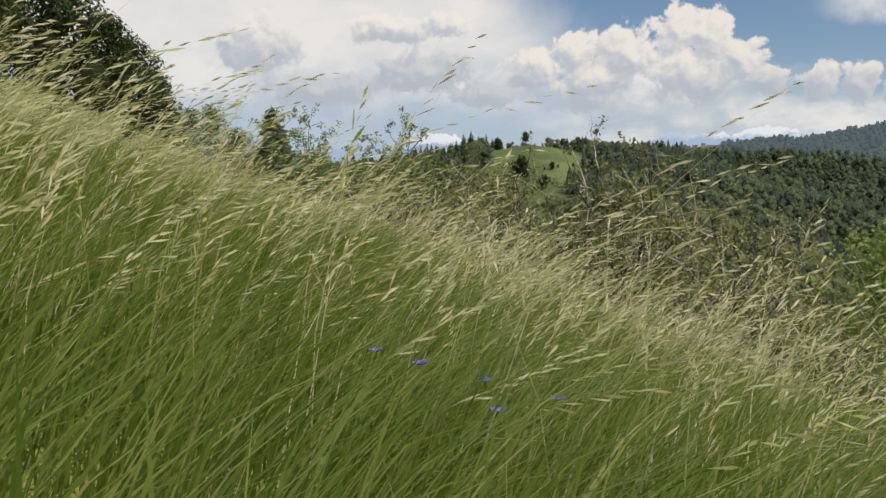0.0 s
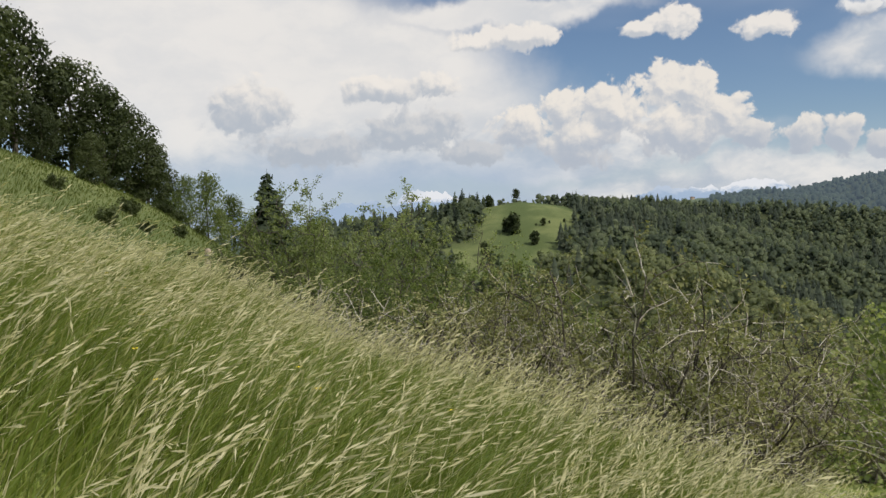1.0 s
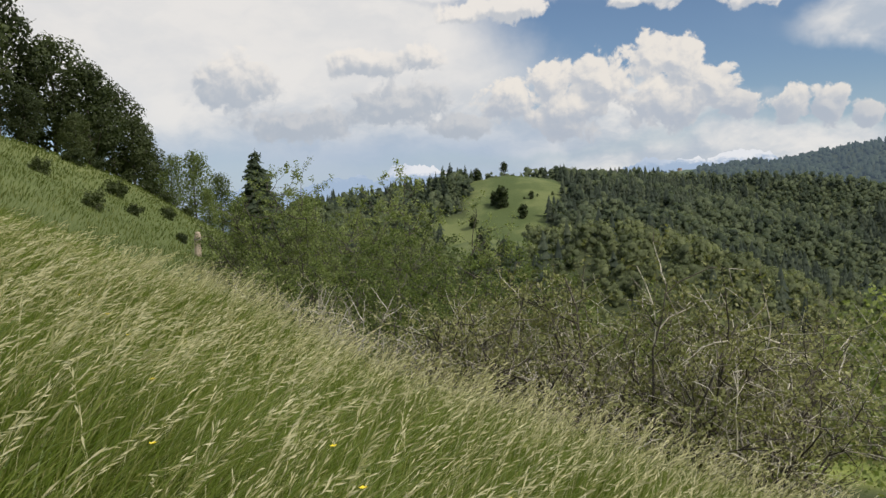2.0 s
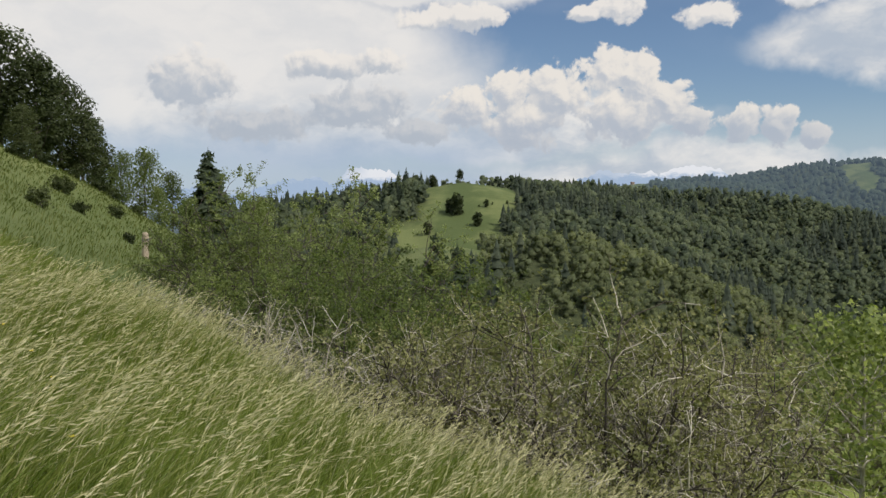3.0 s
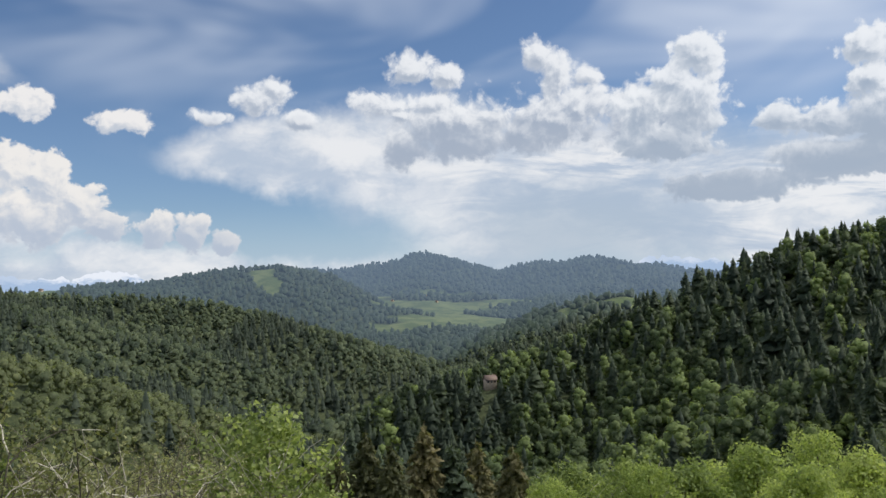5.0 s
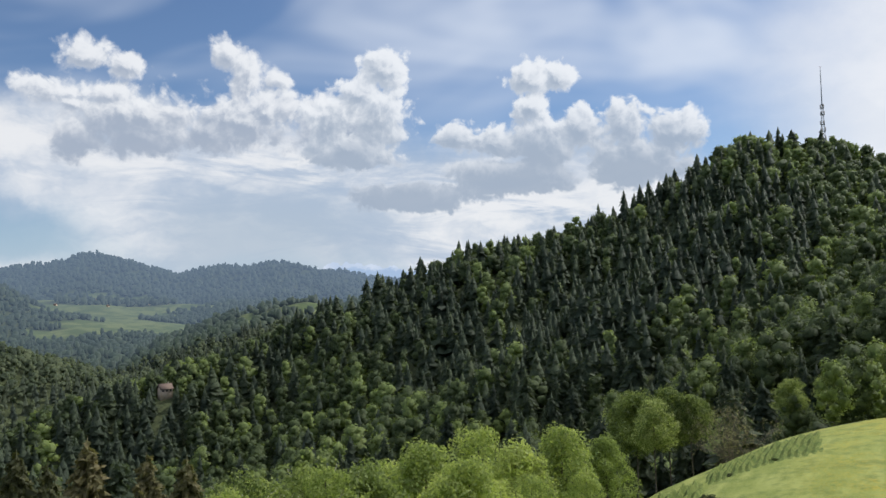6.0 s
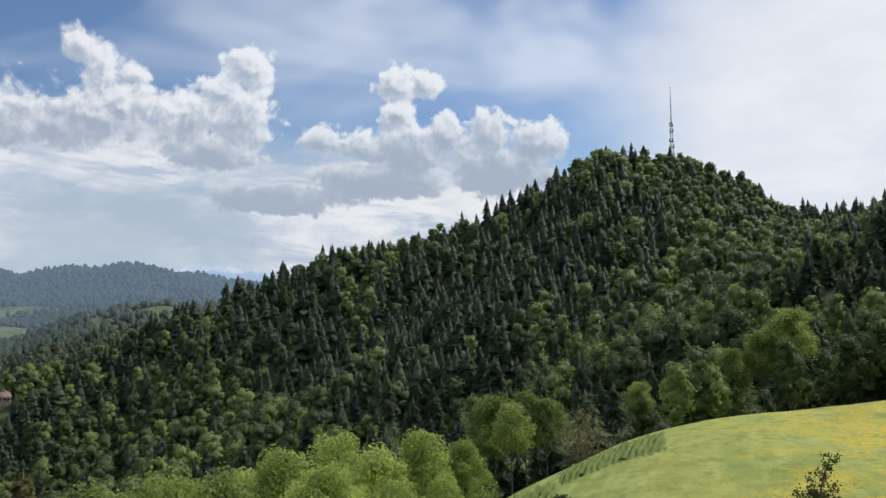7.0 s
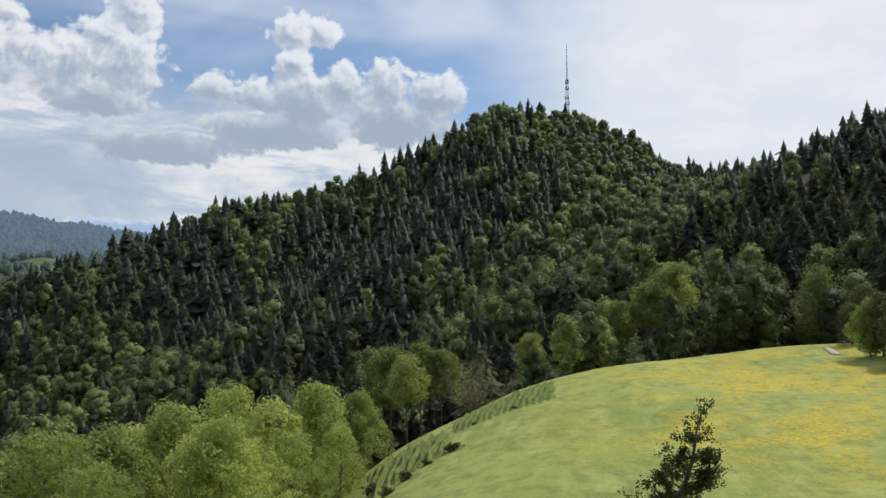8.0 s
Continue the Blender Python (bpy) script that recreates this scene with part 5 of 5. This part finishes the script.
def box(x0, x1, y0, y1, z0, z1):
    V = np.array([(x, y, z) for x in (x0, x1) for y in (y0, y1) for z in (z0, z1)], float)
    q = np.array([[0, 1, 3, 2], [4, 6, 7, 5], [0, 4, 5, 1], [2, 3, 7, 6], [0, 2, 6, 4], [1, 5, 7, 3]])
    return V, np.concatenate([q[:, [0, 1, 2]], q[:, [0, 2, 3]]])


def radio_mast(az, r, top_el):
    x, y, z = spot(az, r, 0.5)
    root = new("radio_mast")
    root.location = (x, y, z)
    H = EYE + r * math.tan(radians(top_el)) - z
    h1 = H * 0.60

    def half(t):
        return 1.5 - 0.9 * t

    for sx, sy in ((1, 1), (1, -1), (-1, -1), (-1, 1)):
        part("leg", *bars([((sx * half(0), sy * half(0), 0), (sx * half(1), sy * half(1), h1))], 0.16), M_STEEL, root)
    for k in range(12):
        t0, t1 = k / 12, (k + 1) / 12
        a, b = half(t0), half(t1)
        c = [(a, a), (a, -a), (-a, -a), (-a, a)]
        d = [(b, b), (b, -b), (-b, -b), (-b, b)]
        pr = [((*c[i], t0 * h1), (*d[(i + 1) % 4], t1 * h1)) for i in range(4)] + [((*d[i], t1 * h1), (*d[(i + 1) % 4], t1 * h1)) for i in range(4)]
        part("brace", *bars(pr, 0.07), M_STEEL, root)
    for t in (0.34, 0.5, 0.62, 0.8, 0.92):
        w = half(t) + 0.55
        plat = part("platform", *box(-w, w, -w, w, t * h1, t * h1 + 0.25), M_STEEL, root)
        for i in range(3):
            a = i * 2.1 + t * 9
            part("antenna", *box(math.cos(a) * w - 0.25, math.cos(a) * w + 0.25, math.sin(a) * w - 0.25, math.sin(a) * w + 0.25, t * h1 + 0.2, t * h1 + 2.6), M_PLASTER, plat)
    part("spire", *tube(np.array([(0, 0, h1 * 0.98), (0, 0, H * 0.8), (0, 0, H)]), [0.42, 0.3, 0.16], 8), M_STEEL, root)
    part("tip_light", *tube(np.array([(0, 0, H), (0, 0, H + 0.9)]), [0.25, 0.2], 6), M_RED, root)
    tagged(root, "tall grey steel lattice radio mast with thin spire on the hilltop", "mast")


radio_mast(88.5, 640, 13.2)


def house(az, r, w, d, h, turn, label, lift=0.0):
    x, y, z = spot(az, r, 0.3)
    root = new("house")
    root.matrix_world = pose(x, y, z + lift, 0, 0, turn)
    part("wall", *box(-w / 2, w / 2, -d / 2, d / 2, -5, h), M_PLASTER, root)
    V = np.array([(-w / 2, -d / 2, h), (w / 2, -d / 2, h), (w / 2, d / 2, h), (-w / 2, d / 2, h), (-w / 2, 0, h + d * 0.42), (w / 2, 0, h + d * 0.42)])
    part("gable", V, np.array([[0, 4, 3], [1, 2, 5], [0, 1, 5], [0, 5, 4], [2, 3, 4], [2, 4, 5]]), M_PLASTER, root)
    e, t = 0.6, 0.25
    for sgn in (1, -1):
        a, b = np.array([sgn * (d / 2 + e), h - e * 0.84]), np.array([0, h + d * 0.42])
        P = [(X, Y, Z + k) for k in (0.03, t) for X in (-w / 2 - e, w / 2 + e) for Y, Z in (a, b)]
        part("roof", np.array(P), np.array([[0, 1, 3], [0, 3, 2], [4, 7, 5], [4, 6, 7], [0, 2, 6], [0, 6, 4], [1, 5, 7], [1, 7, 3], [0, 4, 5], [0, 5, 1], [2, 3, 7], [2, 7, 6]]), M_ROOF, root)
    for k in range(3):
        X = -w / 2 + (k + 0.5) * w / 3
        for side in (-1, 1):
            Y = side * d / 2
            win = part("window", *box(X - 0.5, X + 0.5, Y - 0.06, Y + 0.06, h * 0.4, h * 0.4 + 1.3), M_WOOD, root)
            part("pane", *box(X - 0.4, X + 0.4, Y - 0.08, Y + 0.08, h * 0.4 + 0.1, h * 0.4 + 1.2), M_PANE, win)
    part("chimney", *box(w * 0.2, w * 0.2 + 0.7, -0.35, 0.35, h + d * 0.25, h + d * 0.42 + 0.9), M_PLASTER, root)
    tagged(root, label, "house", "houses in the hills")


house(45.6, 538, 7, 6, 3.2, -25, "beige house with brown gable roof among forest trees", 2.5)
for i, (az, r) in enumerate([(39.2, 2480), (40.4, 2520), (41.5, 2600), (43.0, 2620), (44.6, 2560), (45.8, 2640), (42.2, 2450), (17.2, 2010)]):
    house(az, r, 8, 6, 3.5, az * 53, "small far farmhouse with brown roof on green pasture")


def track(points, width):
    """A pale gravel track over the land; points are bearing and distance."""
    P = np.array([xy(a, r) for a, r in points])
    t = np.linspace(0, len(P) - 1, 24)
    P = np.stack([np.interp(t, np.arange(len(P)), P[:, i]) for i in range(2)], 1)
    d = np.gradient(P, axis=0)
    s = np.stack([d[:, 1], -d[:, 0]], 1) / np.linalg.norm(d, axis=1)[:, None] * width / 2
    L, R = P - s, P + s
    rows = [L, R]
    V = np.concatenate([np.stack([q[:, 0], q[:, 1], height(q[:, 0], q[:, 1]) + k], 1) for k in (0.12, -0.3) for q in rows])
    n = len(P)
    i = np.arange(n - 1)
    F = np.concatenate([np.stack([i, i + 1, i + 1 + n, i + n], 1), np.stack([i, i + 2 * n, i + 1 + 2 * n, i + 1], 1), np.stack([i + n, i + 1 + n, i + 1 + 3 * n, i + 3 * n], 1)])
    tagged(new("track", mesh_of("track", V, F, M_TRACK)), "pale gravel track at the edge of the meadow", "track", kind="structure")


track([(104.45, 138), (104.75, 134), (105.0, 131)], 1.1)


def fence_post(az, r, h, w, label, mat):
    x, y, z = spot(az, r, 0.1)
    root = new("fence_post")
    root.location = (x, y, z)
    zs = np.array([0, 0.5, 0.92, 0.97, 1.0]) * h
    part("shaft", *tube(np.stack([zs * 0.03, zs * 0.01, zs], 1), np.array([1.05, 1.0, 0.96, 0.8, 0.02]) * w, 7), mat, root)
    part("strap", *tube(np.array([(0.02 * h, 0, h * 0.7), (0.02 * h, 0, h * 0.73)]), [w * 1.06, w * 1.06], 7), M_STEEL, root)
    tagged(root, label, "post", "posts")


fence_post(-14.95, 44, 1.35, 0.17, "pale split wooden post on the grassy slope", M_WOOD)
for az, r in ((103.8, 44), (101.8, 42)):
    fence_post(az, r, 1.0, 0.06, "thin weathered wooden fence post on the meadow", M_WOOD)


# grassy cattle steps on the bank of the meadow
def brow(az):
    """Elevation of the brow of the meadow along a bearing."""
    rr = np.linspace(45, 126, 300)
    x, y = xy(az, rr)
    return float(np.degrees(np.arctan2(height(x, y) - EYE, rr)).max())


def stepped_bank(a0, a1, upper, lower, steps, tall, seed):
    """A strip of bank trodden into slanting grassy steps, between two lines: bearings, and degrees below the brow at both ends."""
    n, m = steps * 12, 34
    u = np.linspace(0, 1, n)
    az = a0 + (a1 - a0) * u
    top = np.array([xy(a, reach(a, brow(a) - e, 45, 140)) for a, e in zip(az, upper[0] + (upper[1] - upper[0]) * u)])
    foot = np.array([xy(a, reach(a, brow(a) - e, 45, 140)) for a, e in zip(az, lower[0] + (lower[1] - lower[0]) * u)])
    t = np.linspace(0, 1, m)[None, :, None]
    P = foot[:, None] * (1 - t) + top[:, None] * t
    x, y = P[..., 0].ravel(), P[..., 1].ravel()
    U, T = np.repeat(u, m), np.tile(t.ravel(), n)
    wob = 0.35 * np.sin(T * 9 + U * 31 + seed) + 0.25 * np.sin(T * 17 + U * 13)
    phase = U * steps - 1.9 * T + 0.3 * wob
    saw = phase - np.floor(phase)
    ledge = np.where(saw < 0.7, (saw / 0.7) ** 1.4, ((1 - saw) / 0.3) ** 0.8)
    fade = np.clip(np.minimum(T, 1 - T) / 0.18, 0, 1) * np.clip(np.minimum(U, 1 - U) / 0.08, 0, 1)
    size = 0.75 + 0.25 * np.sin(np.floor(phase) * 2.7 + seed)
    z = height(x, y) + 0.03 + tall * fade * size * (ledge + 0.12 * np.sin(x * 4.1) * np.sin(y * 3.7)) - 0.10 * (1 - fade)
    i, j = np.meshgrid(np.arange(n - 1), np.arange(m - 1), indexing="ij")
    i, j = i.ravel(), j.ravel()
    F = np.stack([i * m + j, (i + 1) * m + j, (i + 1) * m + j + 1, i * m + j + 1], 1)
    me = mesh_of("meadow_bank", np.stack([x, y, z], 1), F, M_BANK, smooth=True)
    tagged(new("meadow_bank", me), "grassy bank of the meadow trodden into slanting cattle steps", "bank", kind="structure")


stepped_bank(80.6, 87.8, (0.10, 0.10), (0.9, 1.5), 15, 0.55, 1)
stepped_bank(74.9, 80.6, (0.15, 0.5), (2.3, 1.9), 8, 0.9, 2)
for az, below, s in [(75.4, 1.6, 1.4), (76.4, 2.4, 1.0), (77.6, 2.2, 1.2), (79.0, 2.0, 0.9), (80.8, 1.9, 1.3), (82.2, 0.9, 0.6), (84.9, 1.1, 0.6)]:
    x, y, z = spot(az, reach(az, brow(az) - below, 45, 140), 0.1)
    c = copy_thing(small, pose(x, y, z, 0, 0, az * 41))
    c.scale = (s * 0.8, s * 0.8, s * 0.6)
    tagged(c, "low dark bush among the grassy steps of the bank", "bush", "bushes on the bank")


# lone tree and bushes on the round hill across the valley
row_of(broad_tree("lone_tree", 9.0, 101, M_DARKLEAF, 0.5, 16, 60, 0.36, 0.3, 0.25, 7), 9.0, "lone broad tree on the crest of a green hill", "tree", "trees on the round hill", [(5.75, 848, 2.35)])
row_of(broad_tree("hill_bush", 8.0, 103, M_DARKLEAF, 0.8, 14, 60, 0.42, 0.06, 0.2, 5), 8.0, "dark round bush on the hill pasture", "bush", "bushes on the round hill",
       [(5.5, 728, 0.68), (7.5, 745, 0.28), (5.0, 735, 0.35), (7.9, 750, 0.1), (8.9, 760, 0.2), (7.0, 745, -0.05), (3.9, 840, 1.95), (6.9, 700, -0.6), (8.0, 760, 0.0), (3.5, 690, -1.2)])
row_of(spruce_tree("hill_spruce", 18.0, 105, M_SPRUCE, 200, 0.30, 0.05, 600), 18.0, "dark spruce standing on the crest of the hill", "tree", "spruces on the round hill",
       [(2.1, 830, 2.55), (1.6, 826, 2.35), (2.6, 832, 2.2), (3.1, 836, 2.3), (3.5, 838, 2.0), (-0.9, 815, 1.75), (-0.3, 818, 1.6), (0.7, 822, 1.8), (-1.8, 810, 1.5), (2.0, 800, 1.7), (2.9, 800, 1.5), (1.1, 800, 1.9), (0.2, 800, 1.5), (-1.3, 790, 1.3), (1.7, 780, 1.4), (2.5, 770, 1.1), (0.6, 770, 1.2)])


# flowers in the near grass
M_YELLOW = plain("yellow_petals", (0.75, 0.56, 0.02), (0.85, 0.68, 0.05), 40.0)
M_BLUE = plain("blue_petals", (0.10, 0.10, 0.42), (0.18, 0.16, 0.55), 40.0)


def flower(name, h, mat, petals, size):
    root = new(name)
    zs = np.linspace(0, 1, 5)
    part("stem", *tube(np.stack([0.12 * h * zs ** 2, 0.03 * h * zs, h * zs], 1), 0.0022 - 0.001 * zs, 4), M_GRASS, root)
    s = Soup()
    for k in range(petals):
        a = 6.283 * k / petals
        d, e = np.array([math.cos(a), math.sin(a), 0.45]), np.array([-math.sin(a), math.cos(a), 0])
        c = np.array([0.12 * h, 0.03 * h, h])
        V = np.array([c, c + d * size * 0.6 + e * size * 0.4, c + d * size, c + d * size * 0.6 - e * size * 0.4])
        s.put(V, np.array([[0, 1, 2], [0, 2, 3]]))
    part("blossom", *s.arrays(), mat, root)
    return root


def flowers(base, label, group, places):
    for i, (x, y) in enumerate(places):
        z = float(height([x], [y])[0])
        if i == 0:
            base.location = (x, y, z)
            tagged(base, label, "flower", group)
        else:
            copy_thing(base, pose(x, y, z, 0, 0, i * 77))


flowers(flower("buttercup", 0.52, M_YELLOW, 5, 0.016), "small yellow buttercup among the tall grass", "buttercups in the grass",
        [(-1.9, 4.6), (-1.6, 4.2), (-0.9, 2.6), (-0.7, 2.2), (-2.6, 3.9), (-0.3, 2.5), (-1.2, 3.4), (-2.2, 5.3), (-0.4, 3.1), (0.2, 2.8)])
flowers(flower("bellflower", 0.36, M_BLUE, 6, 0.02), "small blue bellflower low in the grass", "bellflowers in the grass",
        [(0.62, 0.55), (0.80, 0.62), (0.86, 0.48), (0.58, 0.75), (0.92, 0.70)])
